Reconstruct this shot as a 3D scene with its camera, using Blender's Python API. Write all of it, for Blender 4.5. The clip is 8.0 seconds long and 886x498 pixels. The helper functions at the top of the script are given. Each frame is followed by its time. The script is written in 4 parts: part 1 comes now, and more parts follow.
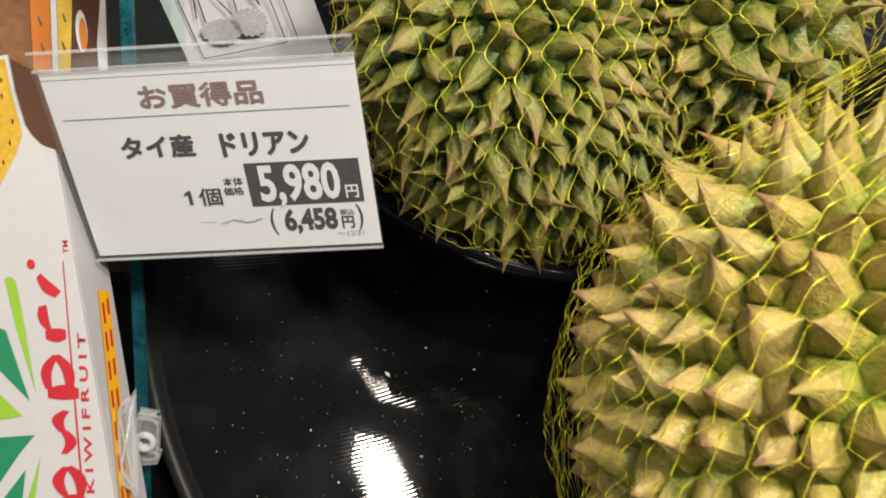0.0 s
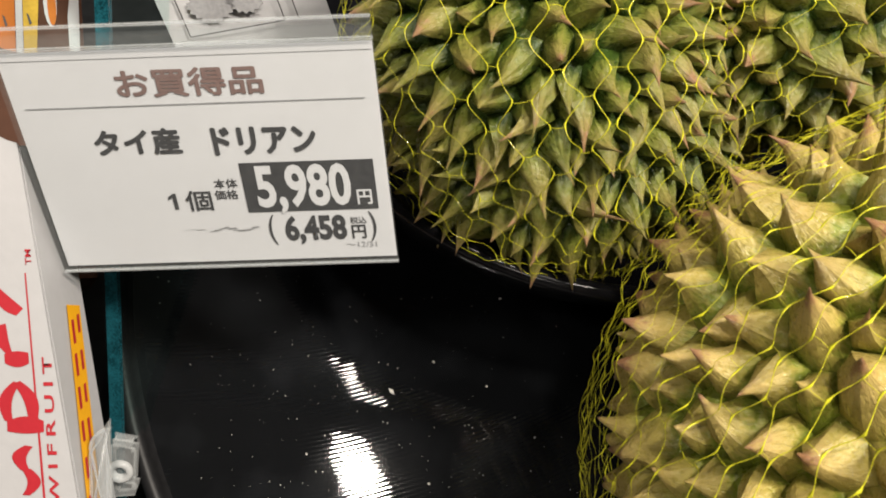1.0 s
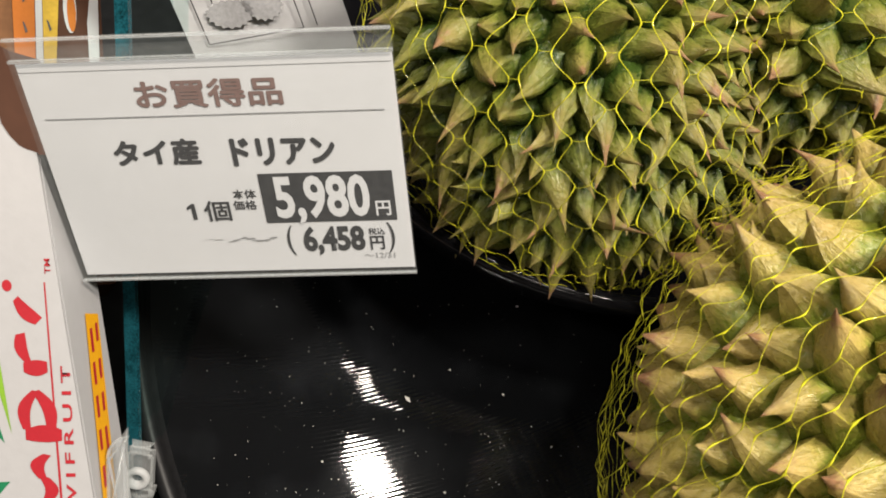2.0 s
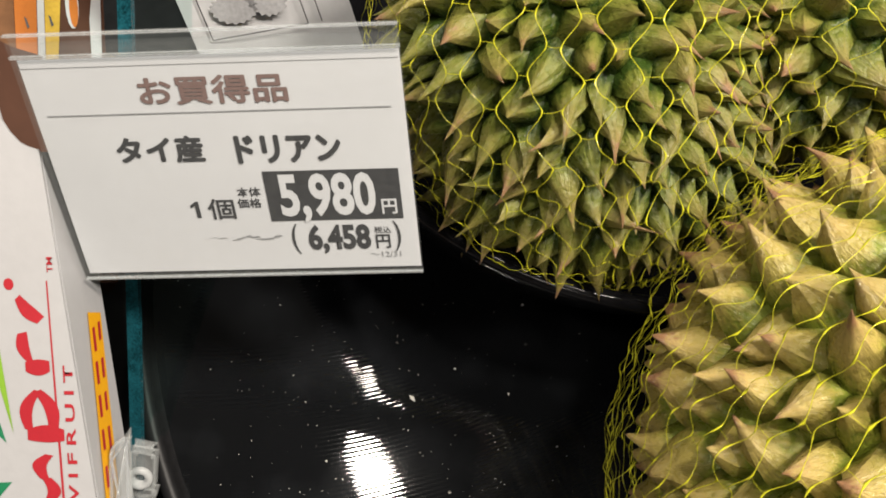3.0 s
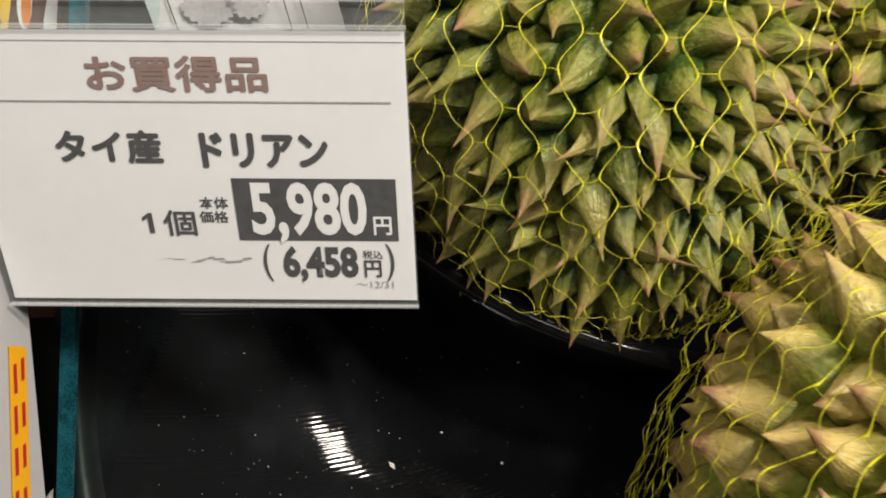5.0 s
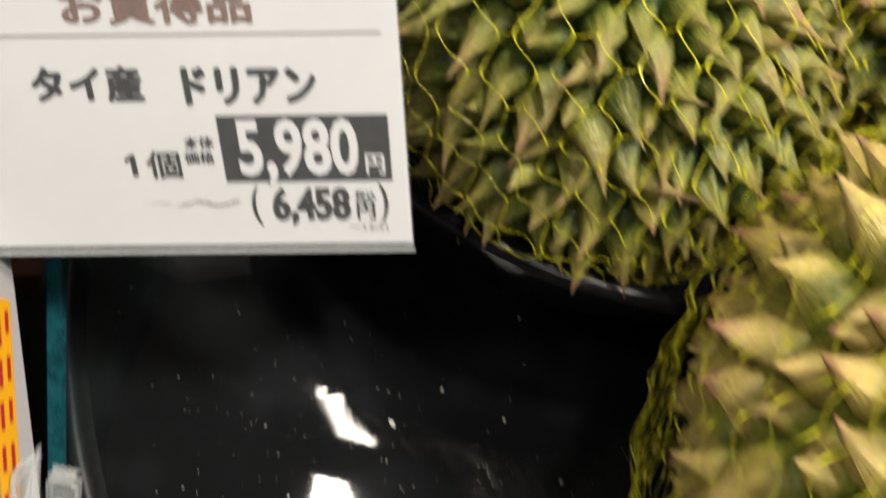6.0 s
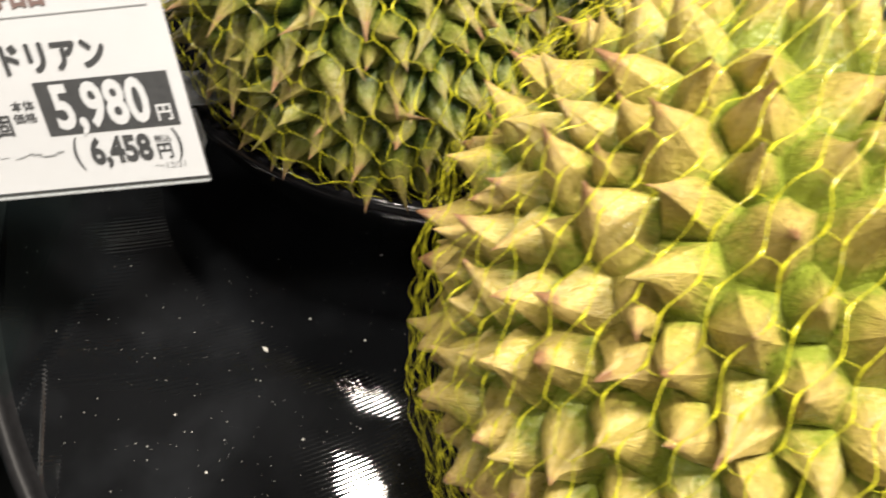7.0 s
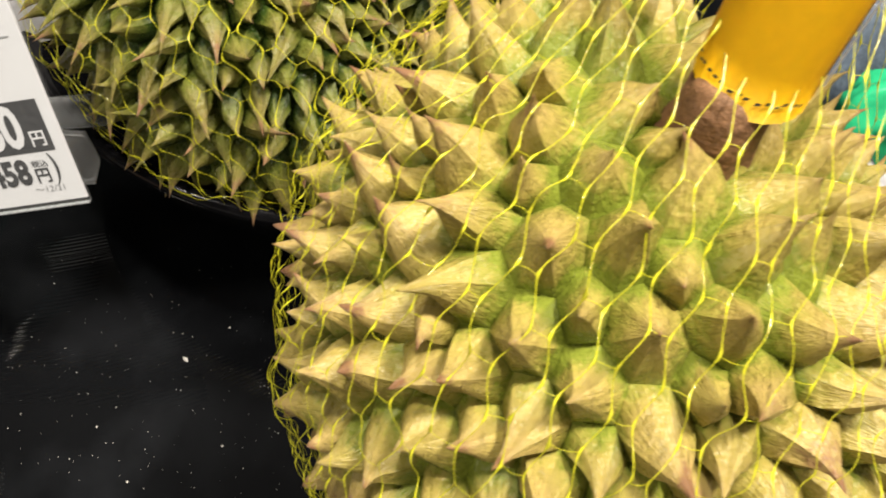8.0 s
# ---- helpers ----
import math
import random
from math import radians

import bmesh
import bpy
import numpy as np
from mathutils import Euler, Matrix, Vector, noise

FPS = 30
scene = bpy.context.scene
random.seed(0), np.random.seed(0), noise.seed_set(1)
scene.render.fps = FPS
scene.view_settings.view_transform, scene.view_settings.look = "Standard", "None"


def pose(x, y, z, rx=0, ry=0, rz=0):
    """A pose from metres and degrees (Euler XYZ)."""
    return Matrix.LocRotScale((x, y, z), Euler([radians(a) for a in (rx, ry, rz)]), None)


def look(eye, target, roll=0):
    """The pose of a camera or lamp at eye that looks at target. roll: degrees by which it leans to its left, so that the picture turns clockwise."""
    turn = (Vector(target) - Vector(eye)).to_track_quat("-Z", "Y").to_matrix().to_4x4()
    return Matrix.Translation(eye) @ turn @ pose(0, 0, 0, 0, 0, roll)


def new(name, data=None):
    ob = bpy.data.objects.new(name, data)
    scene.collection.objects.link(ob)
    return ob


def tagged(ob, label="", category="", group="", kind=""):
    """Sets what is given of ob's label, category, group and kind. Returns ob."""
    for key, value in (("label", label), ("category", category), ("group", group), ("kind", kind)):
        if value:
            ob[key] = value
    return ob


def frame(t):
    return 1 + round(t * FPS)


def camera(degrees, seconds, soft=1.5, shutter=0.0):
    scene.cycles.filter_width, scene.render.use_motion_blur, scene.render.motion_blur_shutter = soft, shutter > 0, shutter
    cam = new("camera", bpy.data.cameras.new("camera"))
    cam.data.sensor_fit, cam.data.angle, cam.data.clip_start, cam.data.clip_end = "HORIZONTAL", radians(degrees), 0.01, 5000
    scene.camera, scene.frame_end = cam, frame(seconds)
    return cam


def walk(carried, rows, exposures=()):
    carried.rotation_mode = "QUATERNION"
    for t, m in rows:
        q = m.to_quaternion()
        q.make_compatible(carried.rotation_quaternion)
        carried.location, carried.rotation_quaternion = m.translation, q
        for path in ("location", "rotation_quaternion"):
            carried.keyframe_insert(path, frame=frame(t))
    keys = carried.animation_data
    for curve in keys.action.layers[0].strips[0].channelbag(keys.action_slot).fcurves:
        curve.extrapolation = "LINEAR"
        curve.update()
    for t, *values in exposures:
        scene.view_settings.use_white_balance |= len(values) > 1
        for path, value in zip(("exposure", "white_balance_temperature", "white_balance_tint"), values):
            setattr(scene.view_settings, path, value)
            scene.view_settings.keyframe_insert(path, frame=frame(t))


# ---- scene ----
cam = camera(54.5, 8.0, soft=1.8, shutter=0.5)
PATH = [
    (0, (0.057, 0.022, 0.521), (-0.157, 1.294, -1.007), 0.2),
    (0.5, (0.039, 0.049, 0.501), (-0.136, 1.329, -1.026), 2.0),
    (1, (0.028, 0.068, 0.487), (-0.129, 1.31, -1.074), 2.8),
    (1.5, (0.026, 0.072, 0.489), (-0.158, 1.307, -1.073), 2.1),
    (3, (0.022, 0.077, 0.486), (-0.168, 1.302, -1.084), 2.0),
    (3.5, (0.02, 0.077, 0.482), (-0.16, 1.3, -1.09), 2.8),
    (4, (0.014, 0.07, 0.474), (-0.15, 1.289, -1.104), 4.0),
    (4.2, (0.019, 0.069, 0.468), (-0.162, 1.290, -1.106), 3.3),
    (4.5, (0.016, 0.073, 0.466), (-0.162, 1.345, -1.067), 3.9),
    (4.7, (0.012, 0.085, 0.45), (-0.129, 1.452, -1.004), 6.1),
    (5.8, (0.001, 0.111, 0.413), (-0.163, 1.465, -1.049), 5.0),
    (6, (0.01, 0.098, 0.41), (-0.129, 1.43, -1.075), 5.0),
    (6.2, (0.031, 0.068, 0.407), (-0.117, 1.360, -1.112), 3.4),
    (6.3, (0.047, 0.057, 0.408), (-0.137, 1.335, -1.120), 2.8),
    (6.5, (0.068, 0.044, 0.42), (-0.108, 1.367, -1.07), 1.7),
    (6.8, (0.099, 0.046, 0.438), (-0.084, 1.367, -1.053), 0.1),
    (7, (0.121, 0.041, 0.442), (-0.077, 1.36, -1.048), -1.5),
    (7.2, (0.134, 0.042, 0.447), (-0.066, 1.386, -1.021), -2.3),
    (7.5, (0.153, 0.046, 0.449), (-0.034, 1.361, -1.047), -2.3),
    (8, (0.184, 0.046, 0.452), (-0.041, 1.35, -1.048), -4.9),
]
EXPOSURES = [(0, 0.0), (4.7, 0.0), (5.8, 0.1), (6.2, 0.4), (6.5, 0.7), (7.0, 0.52), (7.5, 0.33), (8.0, 0.2)]
walk(cam, [(t, look(eye, target, roll)) for t, eye, target, roll in PATH], EXPOSURES)

# ---- light ----
world = bpy.data.worlds.new("shop_air")
scene.world = world
world.use_nodes = True
world.node_tree.nodes["Background"].inputs[0].default_value = (0.9, 0.95, 1.0, 1)
world.node_tree.nodes["Background"].inputs[1].default_value = 0.25


def lamp(name, place, target, width, depth, watts, colour=(1.0, 0.908, 0.79)):
    data = bpy.data.lights.new(name, "AREA")
    data.shape, data.size, data.size_y, data.energy, data.color = "RECTANGLE", width, depth, watts, colour
    ob = new(name, data)
    ob.matrix_world = look(place, target)
    return ob


AIM = (0.08, 0.3, 0.1)
LAMPS = [
    ((0.30, -0.01, 1.62), 0.075, 0.11, 15.0),
    ((0.25, 0.385, 1.62), 0.085, 0.06, 3.0),
    ((0.92, 0.06, 1.66), 0.24, 0.24, 47.0),
    # added fill for the durians' left flanks, not a known fitting
    ((-0.70, -0.55, 1.72), 0.16, 0.16, 9.0),
    # added broad fill from the front, to brighten the card
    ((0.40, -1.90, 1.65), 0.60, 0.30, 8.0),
]
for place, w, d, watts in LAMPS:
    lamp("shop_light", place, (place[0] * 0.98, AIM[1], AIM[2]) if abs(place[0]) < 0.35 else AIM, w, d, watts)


# ---- materials ----
def material(name, colour, rough=0.5, metal=0.0, scale=60.0, vary=0.25, fine=0.0, bump=0.0, bump_scale=300.0, spec=0.5):
    """A Principled surface with colour variation at two scales and a fine relief."""
    m = bpy.data.materials.new(name)
    m.use_nodes = True
    t = m.node_tree
    b = t.nodes["Principled BSDF"]
    b.inputs["Roughness"].default_value, b.inputs["Metallic"].default_value = rough, metal
    b.inputs["Specular IOR Level"].default_value = spec
    co = t.nodes.new("ShaderNodeTexCoord")
    n1, n2 = t.nodes.new("ShaderNodeTexNoise"), t.nodes.new("ShaderNodeTexNoise")
    n1.inputs["Scale"].default_value, n2.inputs["Scale"].default_value = scale, scale * 9
    n1.inputs["Detail"].default_value = n2.inputs["Detail"].default_value = 4
    t.links.new(co.outputs["Object"], n1.inputs["Vector"])
    t.links.new(co.outputs["Object"], n2.inputs["Vector"])
    add = t.nodes.new("ShaderNodeMath")
    add.operation = "ADD"
    t.links.new(n1.outputs["Fac"], add.inputs[0])
    t.links.new(n2.outputs["Fac"], add.inputs[1])
    ramp = t.nodes.new("ShaderNodeMapRange")
    ramp.inputs["From Min"].default_value, ramp.inputs["From Max"].default_value = 0.6, 1.4
    ramp.inputs["To Min"].default_value, ramp.inputs["To Max"].default_value = 1 - vary, 1 + vary
    t.links.new(add.outputs[0], ramp.inputs["Value"])
    mul = t.nodes.new("ShaderNodeVectorMath")
    mul.operation = "SCALE"
    mul.inputs[0].default_value = colour
    t.links.new(ramp.outputs["Result"], mul.inputs["Scale"])
    t.links.new(mul.outputs[0], b.inputs["Base Color"])
    if bump:
        n3, bp = t.nodes.new("ShaderNodeTexNoise"), t.nodes.new("ShaderNodeBump")
        n3.inputs["Scale"].default_value, n3.inputs["Detail"].default_value = bump_scale, 3
        bp.inputs["Strength"].default_value, bp.inputs["Distance"].default_value = bump, 0.001
        t.links.new(co.outputs["Object"], n3.inputs["Vector"])
        t.links.new(n3.outputs["Fac"], bp.inputs["Height"])
        t.links.new(bp.outputs[0], b.inputs["Normal"])
    return m


def clear_plastic(name, tint=(0.97, 0.98, 0.98), rough=0.08, cover=0.12, rim=0.0):
    """Thin clear film or moulding: mostly see-through, glossy, a little milky."""
    m = bpy.data.materials.new(name)
    m.use_nodes = True
    t = m.node_tree
    out, b = t.nodes["Material Output"], t.nodes["Principled BSDF"]
    b.inputs["Base Color"].default_value = (0.8, 0.82, 0.83, 1)
    b.inputs["Roughness"].default_value = rough
    see, mix = t.nodes.new("ShaderNodeBsdfTransparent"), t.nodes.new("ShaderNodeMixShader")
    see.inputs["Color"].default_value = (*tint, 1)
    lw = t.nodes.new("ShaderNodeLayerWeight")
    lw.inputs["Blend"].default_value = 0.25
    edge = t.nodes.new("ShaderNodeMath")
    edge.operation = "MULTIPLY"
    edge.inputs[1].default_value = rim
    t.links.new(lw.outputs["Facing"], edge.inputs[0])
    noise_ = t.nodes.new("ShaderNodeTexNoise")
    noise_.inputs["Scale"].default_value = 40
    rng = t.nodes.new("ShaderNodeMapRange")
    rng.inputs["To Min"].default_value, rng.inputs["To Max"].default_value = cover * 0.4, cover * 1.6
    t.links.new(noise_.outputs["Fac"], rng.inputs["Value"])
    both = t.nodes.new("ShaderNodeMath")
    both.use_clamp = True
    t.links.new(rng.outputs["Result"], both.inputs[0])
    t.links.new(edge.outputs[0], both.inputs[1])
    t.links.new(both.outputs[0], mix.inputs["Fac"])
    t.links.new(see.outputs[0], mix.inputs[1])
    t.links.new(b.outputs[0], mix.inputs[2])
    t.links.new(mix.outputs[0], out.inputs["Surface"])
    return m


def rind(name, valley, flank, tip, dry):
    """Durian rind: green valleys, olive flanks with streaks along the thorn, dry brown points."""
    m = bpy.data.materials.new(name)
    m.use_nodes = True
    t = m.node_tree
    b = t.nodes["Principled BSDF"]
    b.inputs["Specular IOR Level"].default_value = 0.42
    at = t.nodes.new("ShaderNodeAttribute")
    at.attribute_name = "along"
    co, info = t.nodes.new("ShaderNodeTexCoord"), t.nodes.new("ShaderNodeObjectInfo")
    geo = t.nodes.new("ShaderNodeNewGeometry")
    n1, n2 = t.nodes.new("ShaderNodeTexNoise"), t.nodes.new("ShaderNodeTexNoise")
    n1.inputs["Scale"].default_value, n1.inputs["Detail"].default_value = 70, 5
    n2.inputs["Scale"].default_value, n2.inputs["Detail"].default_value = 420, 4
    for n in (n1, n2):
        t.links.new(co.outputs["Object"], n.inputs["Vector"])

    def math_(op, a, c, clamp=False):
        n = t.nodes.new("ShaderNodeMath")
        n.operation, n.use_clamp = op, clamp
        for s, v in zip(n.inputs, (a, c)):
            if isinstance(v, (int, float)):
                s.default_value = v
            else:
                t.links.new(v, s)
        return n.outputs[0]

    wob = math_("MULTIPLY", math_("SUBTRACT", n1.outputs["Fac"], 0.5), 0.9)
    wob = math_("ADD", wob, math_("MULTIPLY", math_("SUBTRACT", geo.outputs["Random Per Island"], 0.5), 0.22))
    wob = math_("ADD", wob, math_("MULTIPLY", math_("SUBTRACT", info.outputs["Random"], 0.5), 0.3))
    wob = math_("ADD", wob, math_("MULTIPLY", math_("SUBTRACT", n2.outputs["Fac"], 0.5), 0.45))
    tn = t.nodes.new("ShaderNodeAttribute")
    tn.attribute_name = "turn"
    cmb, streak = t.nodes.new("ShaderNodeCombineXYZ"), t.nodes.new("ShaderNodeTexNoise")
    t.links.new(math_("MULTIPLY", tn.outputs["Fac"], 34.0), cmb.inputs[0])
    t.links.new(math_("MULTIPLY", at.outputs["Fac"], 4.0), cmb.inputs[1])
    t.links.new(math_("MULTIPLY", info.outputs["Random"], 37.0), cmb.inputs[2])
    streak.inputs["Scale"].default_value, streak.inputs["Detail"].default_value = 1.0, 4
    t.links.new(cmb.outputs[0], streak.inputs["Vector"])
    wob = math_("ADD", wob, math_("MULTIPLY", math_("SUBTRACT", streak.outputs["Fac"], 0.5), 0.34))
    cmb2, fibre = t.nodes.new("ShaderNodeCombineXYZ"), t.nodes.new("ShaderNodeTexNoise")
    t.links.new(math_("MULTIPLY", tn.outputs["Fac"], 110.0), cmb2.inputs[0])
    t.links.new(math_("MULTIPLY", at.outputs["Fac"], 7.0), cmb2.inputs[1])
    t.links.new(math_("MULTIPLY", info.outputs["Random"], 91.0), cmb2.inputs[2])
    fibre.inputs["Scale"].default_value, fibre.inputs["Detail"].default_value = 1.0, 3
    t.links.new(cmb2.outputs[0], fibre.inputs["Vector"])
    patch = t.nodes.new("ShaderNodeTexNoise")
    patch.inputs["Scale"].default_value, patch.inputs["Detail"].default_value = 13, 2
    t.links.new(co.outputs["Object"], patch.inputs["Vector"])
    wob = math_("ADD", wob, math_("MULTIPLY", math_("SUBTRACT", patch.outputs["Fac"], 0.5), 0.6))
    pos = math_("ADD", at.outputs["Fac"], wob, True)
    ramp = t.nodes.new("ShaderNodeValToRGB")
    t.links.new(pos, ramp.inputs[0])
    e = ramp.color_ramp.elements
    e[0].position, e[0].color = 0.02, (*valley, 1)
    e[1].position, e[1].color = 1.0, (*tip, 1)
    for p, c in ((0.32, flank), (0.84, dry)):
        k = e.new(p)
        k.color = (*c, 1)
    crack = t.nodes.new("ShaderNodeMapRange")
    crack.inputs["From Min"].default_value, crack.inputs["From Max"].default_value = 0.36, 0.47
    crack.inputs["To Min"].default_value, crack.inputs["To Max"].default_value = 0.72, 1.0
    t.links.new(math_("ADD", math_("MULTIPLY", streak.outputs["Fac"], 0.5), math_("MULTIPLY", fibre.outputs["Fac"], 0.5)), crack.inputs["Value"])
    worn = t.nodes.new("ShaderNodeVectorMath")
    worn.operation = "SCALE"
    t.links.new(ramp.outputs[0], worn.inputs[0])
    t.links.new(crack.outputs["Result"], worn.inputs["Scale"])
    t.links.new(worn.outputs[0], b.inputs["Base Color"])
    rough = t.nodes.new("ShaderNodeMapRange")
    rough.inputs["To Min"].default_value, rough.inputs["To Max"].default_value = 0.16, 0.42
    t.links.new(n2.outputs["Fac"], rough.inputs["Value"])
    t.links.new(rough.outputs["Result"], b.inputs["Roughness"])
    bp = t.nodes.new("ShaderNodeBump")
    bp.inputs["Strength"].default_value, bp.inputs["Distance"].default_value = 0.6, 0.0015
    t.links.new(math_("ADD", n2.outputs["Fac"], math_("ADD", math_("MULTIPLY", streak.outputs["Fac"], 0.6), math_("MULTIPLY", fibre.outputs["Fac"], 0.5))), bp.inputs["Height"])
    t.links.new(bp.outputs[0], b.inputs["Normal"])
    return m


def grooved(name, centre, pitch):
    """Black moulded plastic with fine turned grooves round a centre, dust and painted-in ceiling haze, and scuffs."""
    m = bpy.data.materials.new(name)
    m.use_nodes = True
    t = m.node_tree
    b = t.nodes["Principled BSDF"]
    co = t.nodes.new("ShaderNodeTexCoord")
    mp = t.nodes.new("ShaderNodeMapping")
    mp.inputs["Location"].default_value = (-centre[0], -centre[1], 0)
    wave = t.nodes.new("ShaderNodeTexWave")
    wave.wave_type, wave.rings_direction, wave.wave_profile = "RINGS", "Z", "SIN"
    wave.inputs["Scale"].default_value = 0.314 / pitch
    wave.inputs["Distortion"].default_value, wave.inputs["Detail"].default_value = 0.4, 1.0
    wave.inputs["Detail Scale"].default_value = 0.3
    t.links.new(co.outputs["Object"], mp.inputs["Vector"])
    t.links.new(mp.outputs[0], wave.inputs["Vector"])
    big, fine = t.nodes.new("ShaderNodeTexNoise"), t.nodes.new("ShaderNodeTexNoise")
    big.inputs["Scale"].default_value, big.inputs["Detail"].default_value = 14, 9
    fine.inputs["Scale"].default_value, fine.inputs["Detail"].default_value = 700, 2
    t.links.new(co.outputs["Object"], big.inputs["Vector"])
    t.links.new(co.outputs["Object"], fine.inputs["Vector"])
    # bluish blotches in the base colour: dust, plus the ceiling's hazy reflection painted in
    haze = t.nodes.new("ShaderNodeMapRange")
    haze.inputs["From Min"].default_value, haze.inputs["From Max"].default_value = 0.46, 0.72
    haze.inputs["To Min"].default_value, haze.inputs["To Max"].default_value = 0.005, 0.013
    t.links.new(big.outputs["Fac"], haze.inputs["Value"])
    tint = t.nodes.new("ShaderNodeVectorMath")
    tint.operation = "SCALE"
    tint.inputs[0].default_value = (0.88, 0.97, 1.12)
    t.links.new(haze.outputs["Result"], tint.inputs["Scale"])
    t.links.new(tint.outputs[0], b.inputs["Base Color"])
    rough = t.nodes.new("ShaderNodeMapRange")
    rough.inputs["From Min"].default_value, rough.inputs["From Max"].default_value = 0.35, 0.75
    rough.inputs["To Min"].default_value, rough.inputs["To Max"].default_value = 0.02, 0.045
    t.links.new(big.outputs["Fac"], rough.inputs["Value"])
    t.links.new(rough.outputs["Result"], b.inputs["Roughness"])
    bp = t.nodes.new("ShaderNodeBump")
    bp.inputs["Strength"].default_value, bp.inputs["Distance"].default_value = 0.26, 0.000085
    t.links.new(wave.outputs["Fac"], bp.inputs["Height"])
    t.links.new(bp.outputs[0], b.inputs["Normal"])
    return m


M_BLACK = grooved("black_dish_plastic", (-0.30, 0.52), 0.0026)
M_BOWL = material("black_bowl_plastic", (0.006, 0.006, 0.007), 0.16, spec=0.28, vary=0.4, scale=20)
M_RIM = material("scuffed_black_plastic", (0.012, 0.012, 0.013), 0.42, spec=0.22, vary=0.3, scale=30, bump=0.1)
M_DECK = material("dark_shelf_laminate", (0.02, 0.02, 0.022), 0.4, vary=0.4, scale=8, bump=0.2)
M_RIND_NEAR = rind("tan_green_rind", (0.190, 0.225, 0.028), (0.350, 0.290, 0.066), (0.26, 0.135, 0.065), (0.43, 0.315, 0.105))
# far valleys: green taken darker, painting in the shade between thorns
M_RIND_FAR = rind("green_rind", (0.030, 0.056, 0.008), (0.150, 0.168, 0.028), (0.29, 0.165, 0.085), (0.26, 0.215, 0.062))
M_STEM = material("brown_stem_bark", (0.17, 0.085, 0.035), 0.7, vary=0.5, scale=90, bump=0.8, bump_scale=500)
M_NET = material("yellow_net_plastic", (0.64, 0.62, 0.03), 0.16, vary=0.3, scale=200, spec=0.8)
M_TAG = material("yellow_tag_paper", (0.86, 0.52, 0.01), 0.4, vary=0.06, scale=30)
M_LEAFLET = material("white_leaflet_paper", (0.66, 0.66, 0.68), 0.5, vary=0.05, scale=25)
M_PAPER = material("white_card_paper", (0.545, 0.54, 0.565), 0.45, vary=0.04, scale=25, bump=0.05)
M_INK = material("black_ink", (0.022, 0.022, 0.025), 0.45, vary=0.1)
M_BROWN_INK = material("brown_grey_ink", (0.16, 0.095, 0.085), 0.5, vary=0.15)
M_GREY_INK = material("grey_ink", (0.25, 0.25, 0.26), 0.5, vary=0.3)
M_FILM = clear_plastic("clear_sleeve_film", cover=0.02)
M_MILKY = clear_plastic("cloudy_sleeve_film", cover=0.035)
M_CLIP = clear_plastic("clear_clip_plastic", (0.94, 0.95, 0.95), 0.05, 0.06, 0.75)
M_CLEAR = clear_plastic("clear_moulded_plastic", (0.93, 0.94, 0.95), 0.08, 0.08, 0.6)
M_TEAL = material("teal_glass_edge", (0.008, 0.065, 0.085), 0.15, vary=0.9, scale=110, bump=0.3, bump_scale=120)
M_GLASS = clear_plastic("shelf_glass", (0.86, 0.93, 0.92), 0.03, 0.004)
M_BOX = material("white_carton_board", (0.40, 0.40, 0.415), 0.5, vary=0.04, scale=20, bump=0.08)
M_RED = material("red_print", (0.38, 0.016, 0.026), 0.45, vary=0.08)
M_DGREEN = material("dark_green_print", (0.012, 0.17, 0.075), 0.45, vary=0.08)
M_LGREEN = material("light_green_print", (0.20, 0.37, 0.03), 0.45, vary=0.08)
M_ORANGE = material("orange_print", (0.70, 0.34, 0.012), 0.45, vary=0.06, spec=0.1)
M_BROWN = material("brown_print", (0.062, 0.026, 0.015), 0.6, vary=0.15, scale=15, spec=0.1)
M_TAN = material("tan_print", (0.135, 0.062, 0.026), 0.45, vary=0.4, scale=15, spec=0.1)
M_DORANGE = material("deep_orange_print", (0.40, 0.125, 0.02), 0.45, vary=0.08, spec=0.1)
M_YELLOW = material("yellow_print", (0.44, 0.28, 0.035), 0.45, vary=0.25, scale=40, spec=0.1)
M_DUST = material("pale_crumbs", (0.55, 0.53, 0.49), 0.7, vary=0.3, scale=300)
M_WALL = material("shop_wall_paint", (0.30, 0.29, 0.28), 0.7, vary=0.1, scale=2)
M_CEIL = material("dark_ceiling_paint", (0.13, 0.13, 0.13), 0.8, vary=0.05, scale=2)
M_FLOOR = material("shop_floor_vinyl", (0.35, 0.33, 0.30), 0.4, vary=0.1, scale=3)
M_BAGGREEN = material("green_bag_film", (0.03, 0.50, 0.22), 0.25, vary=0.2, scale=30)
M_BAGGREY = material("grey_bag_film", (0.10, 0.13, 0.17), 0.2, vary=0.5, scale=40)


# ---- building helpers ----
def to_object(name, bm, mat, smooth=True):
    me = bpy.data.meshes.new(name)
    bmesh.ops.recalc_face_normals(bm, faces=bm.faces) if len(bm.faces) < 60000 else None
    bm.to_mesh(me)
    bm.free()
    me.materials.append(mat)
    if smooth:
        me.polygons.foreach_set("use_smooth", [True] * len(me.polygons))
    return new(name, me)


def thing(name, label, category, place=None, group="", kind=""):
    ob = new(name)
    ob.empty_display_size = 0.02
    if place is not None:
        ob.matrix_world = place
    return tagged(ob, label, category, group, kind)


def part(name, bm, mat, parent, label="", smooth=False):
    ob = to_object(name, bm, mat, smooth)
    ob.parent = parent
    return tagged(ob, label)


